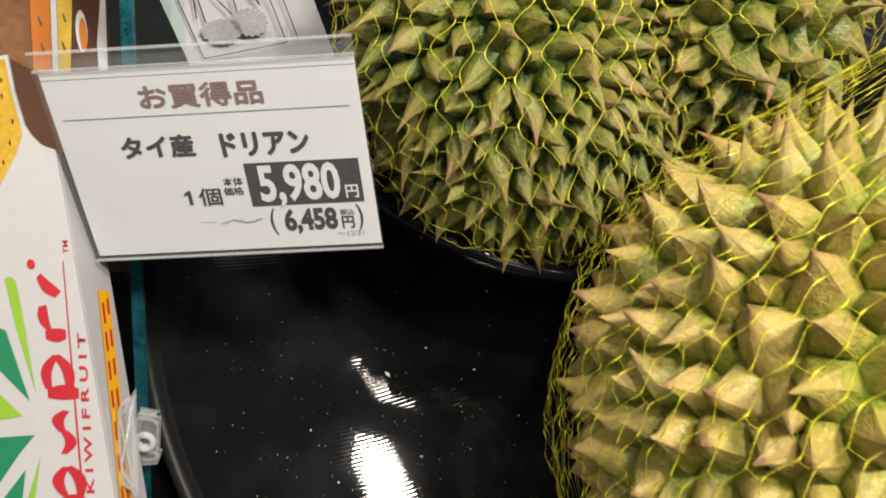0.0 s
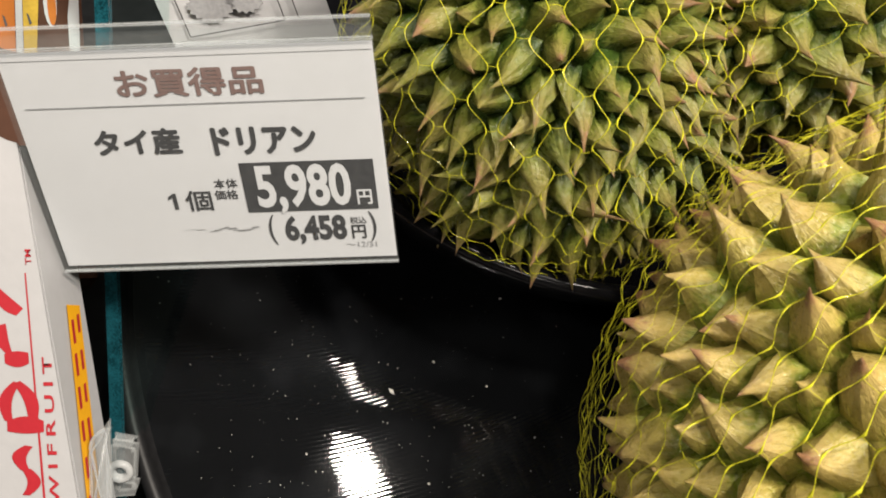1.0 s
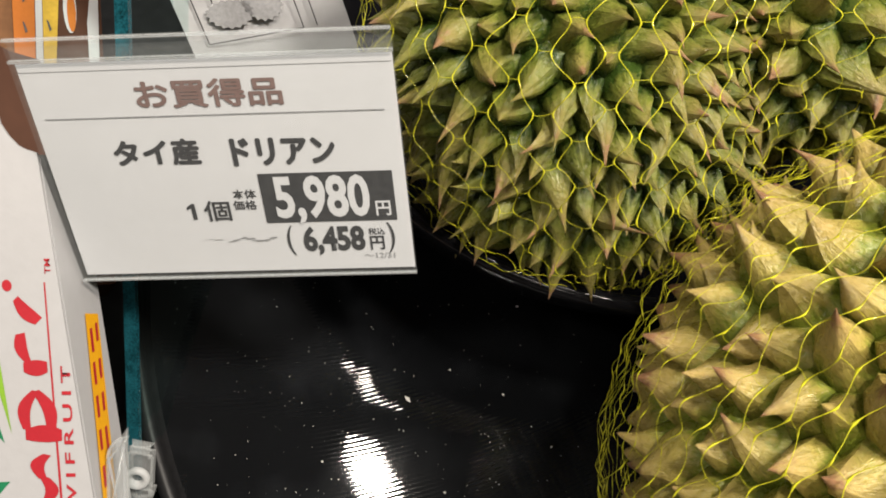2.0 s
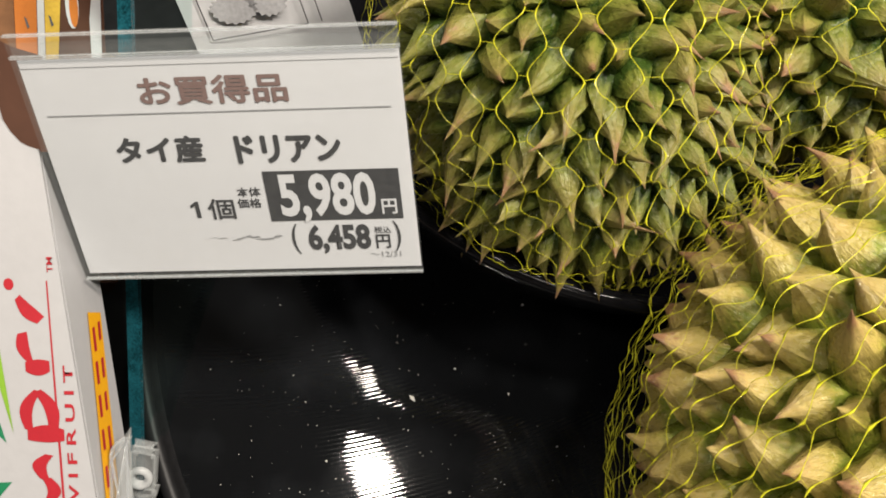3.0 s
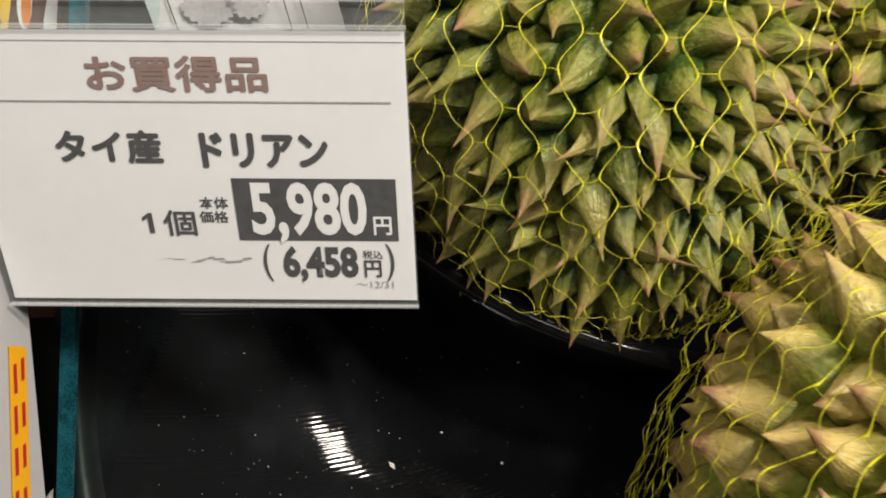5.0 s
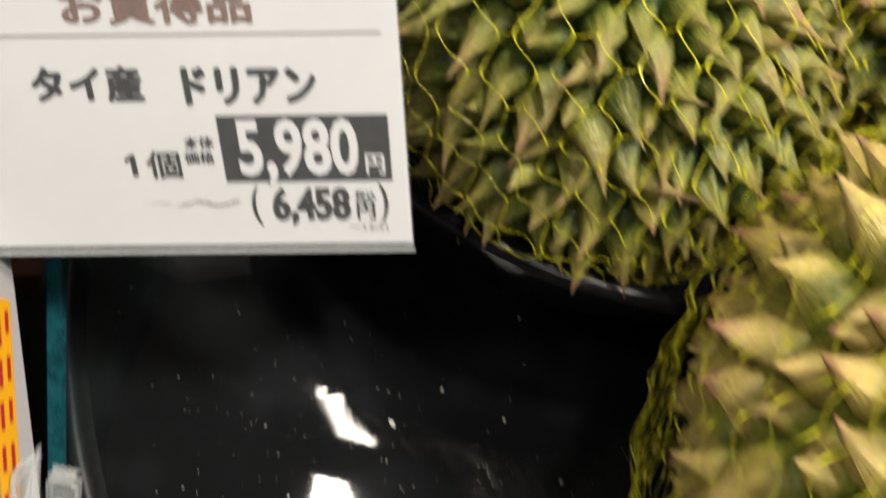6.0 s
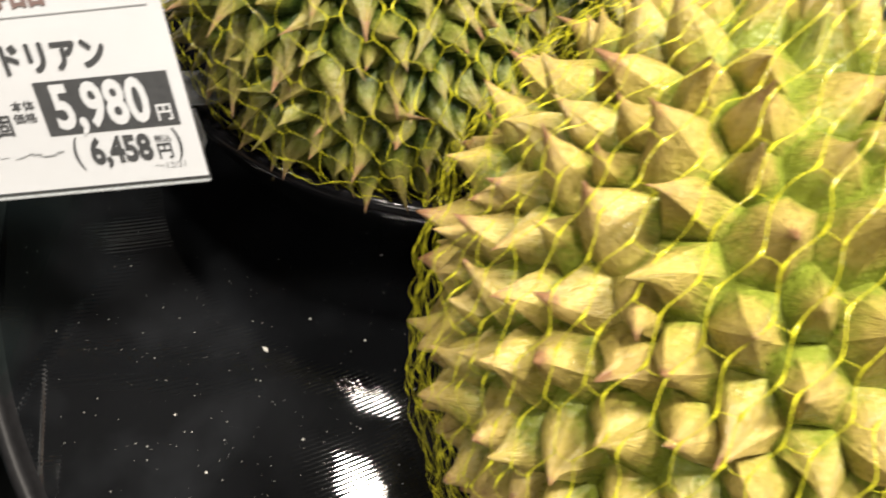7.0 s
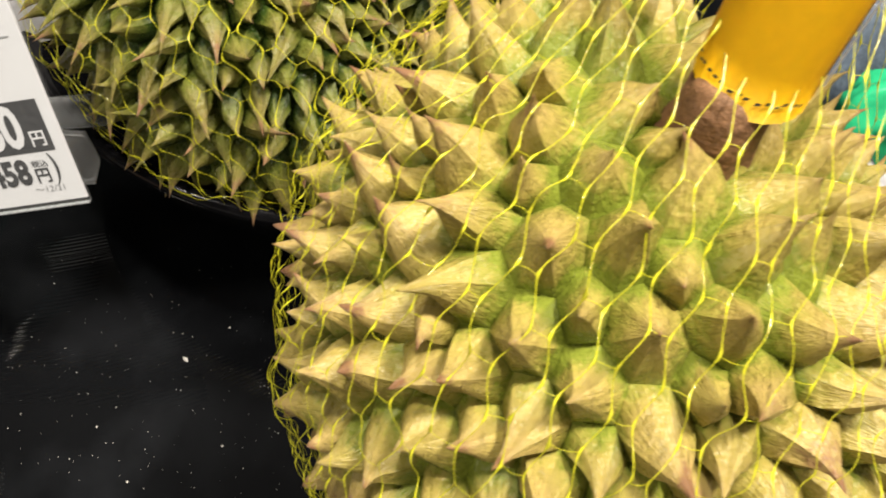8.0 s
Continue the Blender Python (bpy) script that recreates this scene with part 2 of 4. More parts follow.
def slab(corners, depth_vec):
    """A prism from a loop of points and a thickness vector."""
    bm = bmesh.new()
    top = [bm.verts.new(Vector(c)) for c in corners]
    low = [bm.verts.new(Vector(c) + Vector(depth_vec)) for c in corners]
    bm.faces.new(top)
    bm.faces.new(low[::-1])
    for i in range(len(top)):
        j = (i + 1) % len(top)
        bm.faces.new((top[i], top[j], low[j], low[i]))
    return bm


def bevel(bm, width, segments=2):
    bmesh.ops.bevel(bm, geom=bm.edges[:], offset=width, segments=segments, affect="EDGES", clamp_overlap=True)
    return bm


def lathe(profile, steps=96, centre=(0, 0), lift=None):
    """A turned solid from (radius, height) points; lift(x, y) adds height."""
    bm = bmesh.new()
    rings = []
    for r, z in profile:
        ring = []
        for i in range(steps if r > 1e-5 else 1):
            a = 2 * math.pi * i / steps
            x, y = centre[0] + r * math.cos(a), centre[1] + r * math.sin(a)
            ring.append(bm.verts.new((x, y, z + (lift(x, y) if lift else 0))))
        rings.append(ring)
    for p, q in zip(rings, rings[1:]):
        for i in range(steps):
            a, b = p[i % len(p)], p[(i + 1) % len(p)]
            c, d = q[(i + 1) % len(q)], q[i % len(q)]
            vs = [v for k, v in enumerate((a, b, c, d)) if v not in (a, b, c, d)[:k]]
            if len(vs) > 2:
                bm.faces.new(vs)
    return bm


def lettering(text, width, height, m, bold=0.0, lift=0.0003, shear=0.0, spacing=1.0, heavy=0.0):
    """The built-in font's glyphs, fitted to a width and height, standing a little proud; m carries them to their surface."""
    cu = bpy.data.curves.new("lettering", "FONT")
    cu.body, cu.offset, cu.resolution_u, cu.shear, cu.space_character = text, bold, 3, shear, spacing
    ob = new("lettering", cu)
    me = ob.evaluated_get(bpy.context.evaluated_depsgraph_get()).to_mesh()
    bm = bmesh.new()
    bm.from_mesh(me)
    bpy.data.objects.remove(ob)
    xs, ys = [v.co.x for v in bm.verts], [v.co.y for v in bm.verts]
    sx, sy = width / (max(xs) - min(xs)), height / (max(ys) - min(ys))
    x0, y0 = min(xs), min(ys)
    for v in bm.verts:
        v.co = Vector(((v.co.x - x0) * sx, (v.co.y - y0) * sy, lift))
    if heavy:
        once = bm.faces[:]
        for k, (dx, dy) in enumerate(((1, 0), (-1, 0), (0, 1), (0, -1), (0.7, 0.7), (-0.7, 0.7), (0.7, -0.7), (-0.7, -0.7))):
            more = bmesh.ops.duplicate(bm, geom=once)["geom"]
            bmesh.ops.translate(bm, vec=(dx * heavy, dy * heavy, 0.000012 * (k + 1)), verts=[g for g in more if isinstance(g, bmesh.types.BMVert)])
    bmesh.ops.transform(bm, matrix=m, verts=bm.verts)
    return bm


def flat(points, m, lift=0.0003):
    bm = bmesh.new()
    bm.faces.new([bm.verts.new(m @ Vector((x, y, lift))) for x, y in points])
    return bm


def frame_of(origin, right, up):
    r, u = Vector(right), Vector(up)
    n = r.cross(u).normalized()
    return Matrix(((r.x, u.x, n.x, origin[0]), (r.y, u.y, n.y, origin[1]), (r.z, u.z, n.z, origin[2]), (0, 0, 0, 1)))


# ---- the shop round it ----
def shell(name, x0, x1, y0, y1, z0, z1, mat, label, category):
    bm = slab([(x0, y0, z0), (x1, y0, z0), (x1, y1, z0), (x0, y1, z0)], (0, 0, z1 - z0))
    return tagged(to_object(name, bm, mat, False), label, category, kind="structure")


shell("floor", -4, 4, -3.5, 4.5, -0.95, -0.9, M_FLOOR, "pale vinyl shop floor", "floor")
shell("ceiling", -4, 4, -3.5, 4.5, 2.05, 2.1, M_CEIL, "dark painted shop ceiling", "ceiling")
for nm, b in (("wall_north", (-4, 4, 4.5, 4.6)), ("wall_south", (-4, 4, -3.6, -3.5)), ("wall_west", (-4.1, -4, -3.6, 4.6)), ("wall_east", (4, 4.1, -3.6, 4.6))):
    shell(nm, *b, -0.95, 2.1, M_WALL, "plain grey painted shop wall", "wall")
deck = slab([(-1.2, -0.05, -0.12), (1.2, -0.05, -0.12), (1.2, 1.1, -0.12), (-1.2, 1.1, -0.12)], (0, 0, -0.78))
tagged(to_object("display_counter", bevel(deck, 0.006), M_DECK, False), "dark laminate display counter", "counter", kind="structure")

# ---- black dish, lying with its far side low ----
DISH = frame_of((-0.017, 0.3173, 0.0066), Vector((0.984, 0, -0.177)).normalized(), Vector((0.005, 0.9996, 0.027)))
RIM_C, RIM_R = Vector((0.161, 0.159)), 0.371


def dish_lift(x, y):
    """Height of the pressed floor: a slow dishing, and one low swelling near the front."""
    q = ((x + 0.03) ** 2 / 6 + (y - 0.02) ** 2) / (2 * 0.095 ** 2)
    swell = 0.0135 * (math.exp(-q) - 0.85 * math.exp(-q / 9))
    return 0.16 * max(-0.37, min(x + 0.03, 0.43)) ** 2 + 0.20 * max(-0.3, min(y, 0.12)) + swell


def black_dish():
    ob = thing("display_dish", "large shallow round black plastic display dish, dusty, with crumbs", "dish", DISH)
    prof = [(RIM_R * k / 40, 0) for k in range(41)]
    part("dish_body", lathe(prof, 160, RIM_C, dish_lift), M_BLACK, ob, smooth=True)
    prof = [(0.371, 0.0), (0.3745, 0.003), (0.3755, 0.008), (0.378, 0.011), (0.382, 0.011), (0.3845, 0.008), (0.384, 0.002), (0.372, -0.006), (0.35, -0.009), (0.2, -0.009), (0, -0.009)]
    part("rim", lathe(prof, 160, RIM_C, dish_lift), M_RIM, ob, smooth=True)
    return ob


black_dish()


def black_bowl():
    """The deep bowl that carries the far durian."""
    ob = thing("fruit_bowl", "round glossy black plastic bowl holding a netted durian", "bowl", DISH)
    c = (0.045, 0.215)
    floor_z = dish_lift(*c)
    prof = [(0, 0.006), (0.09, 0.006), (0.10, 0.010), (0.13, 0.045), (0.165, 0.1), (0.186, 0.138), (0.192, 0.147), (0.1955, 0.1485), (0.199, 0.147), (0.200, 0.142),
            (0.197, 0.136), (0.193, 0.128), (0.174, 0.092), (0.138, 0.036), (0.108, 0.001), (0.1, 0.0), (0, 0.0)]
    part("bowl_body", lathe([(r, z + floor_z * (1 - z / 0.15)) for r, z in prof], 128, c), M_BOWL, ob, smooth=True)
    return ob


black_bowl()


# ---- durians ----
def spread(count, seed, jitter):
    """Evenly spread, slightly uneven directions."""
    rng = np.random.default_rng(seed)
    i = np.arange(count) + 0.5
    th, ph = np.arccos(1 - 2 * i / count), math.pi * (1 + 5 ** 0.5) * i
    p = np.c_[np.sin(th) * np.cos(ph), np.sin(th) * np.sin(ph), np.cos(th)]
    p += rng.normal(0, jitter / math.sqrt(count), p.shape)
    return p / np.linalg.norm(p, axis=1)[:, None]


def cells(dirs):
    """For each direction the ordered corners of its cell, from the triangulation of all."""
    bm = bmesh.new()
    vs = [bm.verts.new(d) for d in dirs]
    bm.verts.index_update()
    bmesh.ops.convex_hull(bm, input=vs)
    bm.verts.index_update()
    out = []
    for v in bm.verts:
        n = v.co.normalized()
        e1 = n.orthogonal().normalized()
        e2 = n.cross(e1)
        cs = [sum((w.co for w in f.verts), Vector()).normalized() for f in v.link_faces]
        cs.sort(key=lambda c: math.atan2((c - n).dot(e2), (c - n).dot(e1)))
        out.append((n, cs))
    bm.free()
    return out


RINGS = (0.0, 0.12, 0.28, 0.44, 0.60, 0.74, 0.86, 0.95, 1.0)


def thorn(n, grow, corners, radius, height, lean, rng, plump, nib, rough, crisp):
    """One thorn: full flanks with uneven ridges, rising from the valleys and drawn out to a bent dry point.
    Returns points, faces, place along it, turn round it and the ridge edges."""
    foot = n * radius(n)
    base = []
    for i, c in enumerate(corners):
        d = corners[(i + 1) % len(corners)]
        base += [c * radius(c), (c * radius(c) + d * radius(d)) / 2]
    k = len(base)
    bulge = [rng.uniform(-0.09, 0.09) for _ in base]
    keep = [rng.random() < crisp for _ in base]
    bow = grow.orthogonal().normalized() * (rng.uniform(-0.10, 0.10) * height)
    offs = [q - foot for q in base]
    sides = [o - grow * o.dot(grow) for o in offs]
    mean = sum(q.length for q in sides) / k
    pts, along, turn, faces, ridges = [], [], [], [], []
    rows = len(RINGS) - 1
    for r, s in enumerate(RINGS[:-1]):
        g = min(1.0, max(0.0, (s - 0.35) / 0.5))
        w = (1 - s) ** plump * (1 - nib * g * g * (3 - 2 * g))
        mid = foot + grow * (height * s) + lean * (s ** 1.9) + bow * math.sin(math.pi * s)
        for j in range(k):
            side = sides[j]
            even = 1 + (mean / max(side.length, 1e-5) - 1) * 0.75 * min(1.0, s * 1.5)
            belly = math.sin(math.pi * min(1.0, s * 1.2 + 0.04))
            pull = even * (1 + bulge[j] * belly + ((0.07 if keep[j] else -0.03) if j % 2 == 0 else -0.02) * belly)
            p = mid + side * (w * pull) + grow * (offs[j].dot(grow) * (1 - s) ** 2)
            if r:
                p += side.normalized() * (rough * noise.noise(p * 190) * (1 - 0.8 * s))
            pts.append(p)
            along.append(s)
            turn.append(j / k)
            if j % 2 == 0 and keep[j] and 1 <= r < rows - 2:
                ridges.append((r * k + j, (r + 1) * k + j))
    pts.append(foot + grow * height + lean)
    along.append(1.0)
    turn.append(0.5)
    for r in range(rows - 1):
        for j in range(k):
            a, c = r * k + j, r * k + (j + 1) % k
            faces.append((a, c, c + k, a + k))
    top = (rows - 1) * k
    faces += [(top + j, top + (j + 1) % k, len(pts) - 1) for j in range(k)]
    return pts, faces, along, turn, ridges


def outward(n, radius):
    """The direction in which the surface of a fruit faces at n."""
    e1 = n.orthogonal().normalized()
    e2 = n.cross(e1)
    a, b, c, d = [q.normalized() for q in (n + e1 * 0.06, n - e1 * 0.06, n + e2 * 0.06, n - e2 * 0.06)]
    v = (a * radius(a) - b * radius(b)).cross(c * radius(c) - d * radius(d)).normalized()
    return v if v.dot(n) > 0 else -v


def thorn_mesh(name, data, mat):
    pts, faces, along, turn, sharp = [], [], [], [], set()
    for p, f, a, u, ridges in data:
        o = len(pts)
        pts += p
        faces += [tuple(i + o for i in q) for q in f]
        along += a
        turn += u
        sharp |= {(x + o, y + o) for x, y in ridges}
    me = bpy.data.meshes.new(name)
    me.from_pydata(pts, [], faces)
    me.polygons.foreach_set("use_smooth", [True] * len(faces))
    me.attributes.new("along", "FLOAT", "POINT").data.foreach_set("value", along)
    me.attributes.new("turn", "FLOAT", "POINT").data.foreach_set("value", turn)
    hard = me.attributes.new("sharp_edge", "BOOLEAN", "EDGE")
    hard.data.foreach_set("value", [tuple(sorted(e.vertices)) in sharp for e in me.edges])
    me.materials.append(mat)
    return new(name, me)


def durian(label, centre, radius, count, height, seed, mat, near, stem_dir, droop, plump, nib, wild, crisp, jitter, round_low=0.0):
    """A durian of thorns: those of the seen side are parts, the rest one mesh."""
    rng = random.Random(seed)
    ob = thing("durian", label, "durian", Matrix.Translation(centre), "netted durians")
    flesh = bmesh.new()
    bmesh.ops.create_icosphere(flesh, subdivisions=4, radius=1)
    for v in flesh.verts:
        d = v.co.normalized()
        v.co = d * (radius(d) - 0.004)
    husk = part("husk", flesh, mat, ob, smooth=True)
    stem = Vector(stem_dir).normalized()
    seen = []
    for n, cs in cells(spread(count, seed, jitter)):
        grow = outward(n, radius)
        size = sum((c - n).length for c in cs) / len(cs) * radius(n)
        h = min(height * rng.uniform(0.70, 1.16), size * 2.4)
        near_stem = max(0.0, 1 - n.angle(stem) / 0.42)
        h *= 1 - 0.4 * near_stem
        soft_low = round_low * max(0.0, min(1.0, 0.72 - n.z * 1.1))
        h *= 1 - 0.22 * soft_low
        lean = Vector((rng.gauss(0, 1), rng.gauss(0, 1), rng.gauss(0, 1)))
        lean = (lean - grow * lean.dot(grow)) * (wild * h)
        dn = Vector((0, 0, -1)) + grow * grow.z
        lean += dn * (droop * h)
        full = plump * rng.uniform(0.9, 1.12) * (1 - 0.42 * soft_low)
        seen.append((n.dot(Vector(near)), thorn(n, grow, cs, radius, h, lean, rng, full, nib, 0.0013, crisp * (1 - 0.6 * soft_low))))
    seen.sort(key=lambda i: -i[0])
    for _, d in seen[:290]:
        t = thorn_mesh("thorn", [d], mat)
        t.parent = husk
    back = tagged(thorn_mesh("husk_back", [d for _, d in seen[290:]], mat), kind="stuff")
    back.parent = husk
    return ob


def ball_exit(d, offset, r):
    """How far along d from the origin a ball of radius r at offset ends."""
    b = d.dot(offset)
    q = b * b - offset.length_squared + r * r
    return b + math.sqrt(q) if q > 0 else 0.0


D1_C, D1_H = Vector((0.213, 0.265, 0.179)), 0.025
D1_STEM = Vector((0.17, -0.20, 0.96)).normalized()


def d1_radius(d):
    d = d.normalized()
    low = max(0.0, min(1.0, (0.45 - d.z) / 0.6))
    up = (0.109 + 0.010 * low) * (1 + 0.012 * math.sin(5 * math.atan2(d.y, d.x)))
    up -= 0.021 * max(0.0, d.dot(Vector((0.8, 0.33, 0.5)))) ** 3
    if d.z < 0:
        c = Vector((d.x / up, d.y / up, d.z / 0.186))
        up = 1 / c.length
    dip = max(0.0, 1 - d.angle(D1_STEM) / 0.3)
    return up - 0.006 * dip


D2_C, D2_H = Vector((0.068, 0.43, 0.235)), 0.022


def d2_radius(d):
    d = d.normalized()
    a = ball_exit(d, Vector((0.032, 0.418, 0.23)) - D2_C, 0.0835)
    b = ball_exit(d, Vector((0.130, 0.447, 0.25)) - D2_C, 0.072)
    c = ball_exit(d, Vector((0.042, 0.423, 0.199)) - D2_C, 0.0880)
    k = 320
    return math.log(math.exp(k * a) + math.exp(k * b) + math.exp(k * c)) / k


near_durian = durian("ripe tan-green durian with coarse thorns in yellow net", D1_C, d1_radius, 420, D1_H, 5, M_RIND_NEAR, (-0.5, -0.6, 0.62), D1_STEM, 0.12, 1.0, 0.36, 0.22, 0.6, 0.62, 1.0)
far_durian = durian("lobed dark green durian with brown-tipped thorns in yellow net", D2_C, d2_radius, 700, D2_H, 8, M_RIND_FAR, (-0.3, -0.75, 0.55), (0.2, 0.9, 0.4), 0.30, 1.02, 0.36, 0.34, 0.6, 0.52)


# ---- yellow nets ----
def net(label, centre, radius, clear, axis, columns, row, apex, seed, swing, fine, knot, slack=0.0):
    """A knotted net of paired strands from pole to pole round a fruit, drawn together at its neck."""
    rng = random.Random(seed)
    ax = Vector(axis).normalized()
    e1 = ax.orthogonal().normalized()
    e2 = ax.cross(e1)
    bag = thing("net_bag", label, "net", None, "yellow nets")
    alpha = math.acos(min(0.99, 0.125 / apex))
    bm_pts, bm_faces = [], []

    def strand():
        me = bpy.data.meshes.new("strand")
        me.from_pydata(bm_pts, [], bm_faces)
        me.polygons.foreach_set("use_smooth", [True] * len(bm_faces))
        me.materials.append(M_NET)
        new("strand", me).parent = bag
        bm_pts.clear(), bm_faces.clear()

    def spot(theta, phi):
        d = ax * math.cos(theta) + (e1 * math.cos(phi) + e2 * math.sin(phi)) * math.sin(theta)
        r = radius(d) + clear * (0.84 + 0.22 * noise.noise(d * 7.0 + Vector((seed, 0, 0))) + 0.16 * noise.noise(d * 13.0 + Vector((0, seed, 0))) + slack * max(0.0, -0.25 - d.z))
        if theta < alpha:
            r = max(r, min(apex, 0.128 / math.cos(theta - alpha)))
        return centre + d * r

    half = math.pi / columns
    rows = int(math.pi * 0.13 / row)

    def wave(j, u):
        """Where strand j runs at u, from pole to pole."""
        cyc = u * rows + (0.5 if j % 2 else 0) + 0.10 * noise.noise(Vector((j * 1.7, u * 9, seed)))
        sw = math.sin(2 * math.pi * cyc)
        sw = 0.55 * sw + 0.45 * math.asin(sw) * 2 / math.pi
        phi = 2 * half * j + half * (swing * sw + 0.46 * noise.noise(Vector((j * 3.1, u * 16, seed + 5))) + 0.10 * noise.noise(Vector((j * 5.3, u * 34, seed + 9))))
        return spot(0.05 + u * (math.pi - 0.12), phi), sw

    def tube(line, thick):
        first = len(bm_pts)
        for i, p in enumerate(line):
            tan = (line[min(i + 1, len(line) - 1)] - line[max(i - 1, 0)]).normalized()
            s = tan.cross((p - centre).normalized()).normalized()
            o = s.cross(tan)
            w = thick[i]
            bm_pts.extend([p + s * w * 1.35, p + o * w * 0.6, p - s * w * 1.35, p - o * w * 0.6])
        for i in range(len(line) - 1):
            a = first + i * 4
            for k in range(4):
                bm_faces.append((a + k, a + (k + 1) % 4, a + 4 + (k + 1) % 4, a + 4 + k))

    steps = rows * 14
    for j in range(columns):
        line, thick = [], []
        for i in range(steps + 1):
            p, sw = wave(j, i / steps)
            line.append(p)
            thick.append(fine + knot * max(0.0, abs(sw)) ** 9 * (1 + 0.5 * noise.noise(Vector((i * 0.13, j * 2.3, seed)))) + 0.4 * fine * noise.noise(Vector((j, i * 0.21, seed))))
        tube(line, thick)
        for r in range(rows):
            u = (r + (0.25 if j % 2 == 0 else 0.75)) / rows
            if 0.02 < u < 0.98:
                a, c = wave(j, u)[0], wave((j + 1) % columns, u)[0]
                if j == columns - 1 and columns % 2:
                    continue
                sag = (a - c).length * rng.uniform(-0.12, 0.12)
                ax_dir = (wave(j, u + 0.004)[0] - a).normalized()
                pts = []
                for k in range(6):
                    f = k / 5
                    q = a.lerp(c, f) + ax_dir * (sag * math.sin(math.pi * f))
                    out = (q - centre)
                    pts.append(centre + out.normalized() * (out.length + 0.0006 * math.sin(math.pi * f)))
                tube(pts, [fine * 0.6] * 6)
        strand()
    return bag


net("yellow plastic net stretched round the tan durian", D1_C, d1_radius, D1_H * 0.95, (0.32, 0.40, 0.86), 80, 0.026, 0.24, 3, 0.40, 0.00011, 0.00042, 1.7)
net("yellow plastic net stretched round the green durian", D2_C, d2_radius, D2_H * 1.04, (-0.12, 0.45, 0.88), 62, 0.027, 0.19, 11, 0.62, 0.00012, 0.00028)


# ---- stem and yellow tag of the near durian ----
def stem_and_tag():
    base = D1_C + D1_STEM * 0.100
    m = Matrix.Translation(base) @ D1_STEM.to_track_quat("Z", "Y").to_matrix().to_4x4()
    bm = lathe([(0.021, -0.014), (0.017, -0.006), (0.0145, 0.003), (0.0132, 0.011), (0.0125, 0.022), (0.0115, 0.024), (0.011, 0.028), (0.009, 0.03), (0, 0.03)], 24)
    for v in bm.verts:
        v.co += v.co.normalized() * 0.0035 * noise.noise(v.co * 110)
    bmesh.ops.transform(bm, matrix=near_durian.matrix_world.inverted() @ m, verts=bm.verts)
    part("stem", bm, M_STEM, near_durian, "thick brown fruit stem", True)
    lean = (D1_STEM + Vector((0.16, 0.42, 0.0))).normalized()
    face = Vector((-0.35, -0.9, 0.3))
    n = (face - lean * face.dot(lean)).normalized()
    r = lean.cross(n)
    tag = thing("stem_tag", "glossy yellow paper tag wrapped round the durian stem", "tag")
    bm = bmesh.new()
    grid = []
    for i in range(15):
        a = math.radians(-115 + 230 * i / 14)
        col = []
        for j in range(9):
            h = 0.014 + 0.11 * j / 8 - 0.006 * math.cos(a)
            rad = 0.0140 + 0.003 * j / 8
            p = base + r * 0.003 + D1_STEM * 0.013 + lean * h + r * (rad * math.sin(a) * 1.15) + n * (rad * math.cos(a))
            col.append(bm.verts.new(p))
        grid.append(col)
    for a, b in zip(grid, grid[1:]):
        for j in range(8):
            bm.faces.new((a[j], b[j], b[j + 1], a[j + 1]))
    bmesh.ops.solidify(bm, geom=bm.faces[:], thickness=0.0005)
    part("tag_sheet", bm, M_TAG, tag, smooth=True)
    rng = random.Random(6)
    for k in range(15):
        a, up0 = math.radians(-66 + 9 * k + rng.uniform(-2, 2)), 0.019 + rng.uniform(-0.0005, 0.0011)
        bm = bmesh.new()
        q = []
        for da, dh in ((-3, 0), (2, 0.0003), (3.2, 0.0011), (-2, 0.0010)):
            aa = a + math.radians(da)
            rad = 0.0146
            q.append(bm.verts.new(base + r * 0.003 + D1_STEM * 0.013 + lean * (up0 + dh - 0.006 * math.cos(aa)) + r * (rad * math.sin(aa) * 1.15) + n * (rad * math.cos(aa))))
        bm.faces.new(q)
        part("print_bar", bm, M_INK, tag, "small black print bar")
    # pale cut edge where the paper ends
    bm = bmesh.new()
    rows = []
    for j in range(9):
        h, rad = 0.022 + 0.10 * j / 8, 0.0152 + 0.003 * j / 8
        rows.append([bm.verts.new(base + r * 0.003 + D1_STEM * 0.013 + lean * h + r * (rad * math.sin(a) * 1.15) + n * (rad * math.cos(a))) for a in (math.radians(71), math.radians(80), math.radians(89))])
    for p, q in zip(rows, rows[1:]):
        for i in range(2):
            bm.faces.new((p[i], p[i + 1], q[i + 1], q[i]))
    bmesh.ops.solidify(bm, geom=bm.faces[:], thickness=0.0004)
    part("tag_edge", bm, M_LEAFLET, tag, "pale cut paper edge")


stem_and_tag()

# ---- price card ----
CARD_R, CARD_U = Vector((0.993, 0.176, 0.068)), Vector((-0.149, 0.306, 0.891))
CARD = frame_of(Vector((-0.1037, 0.3062, 0.2231)) - CARD_R * 0.074 - CARD_U * 0.052, CARD_R, CARD_U)


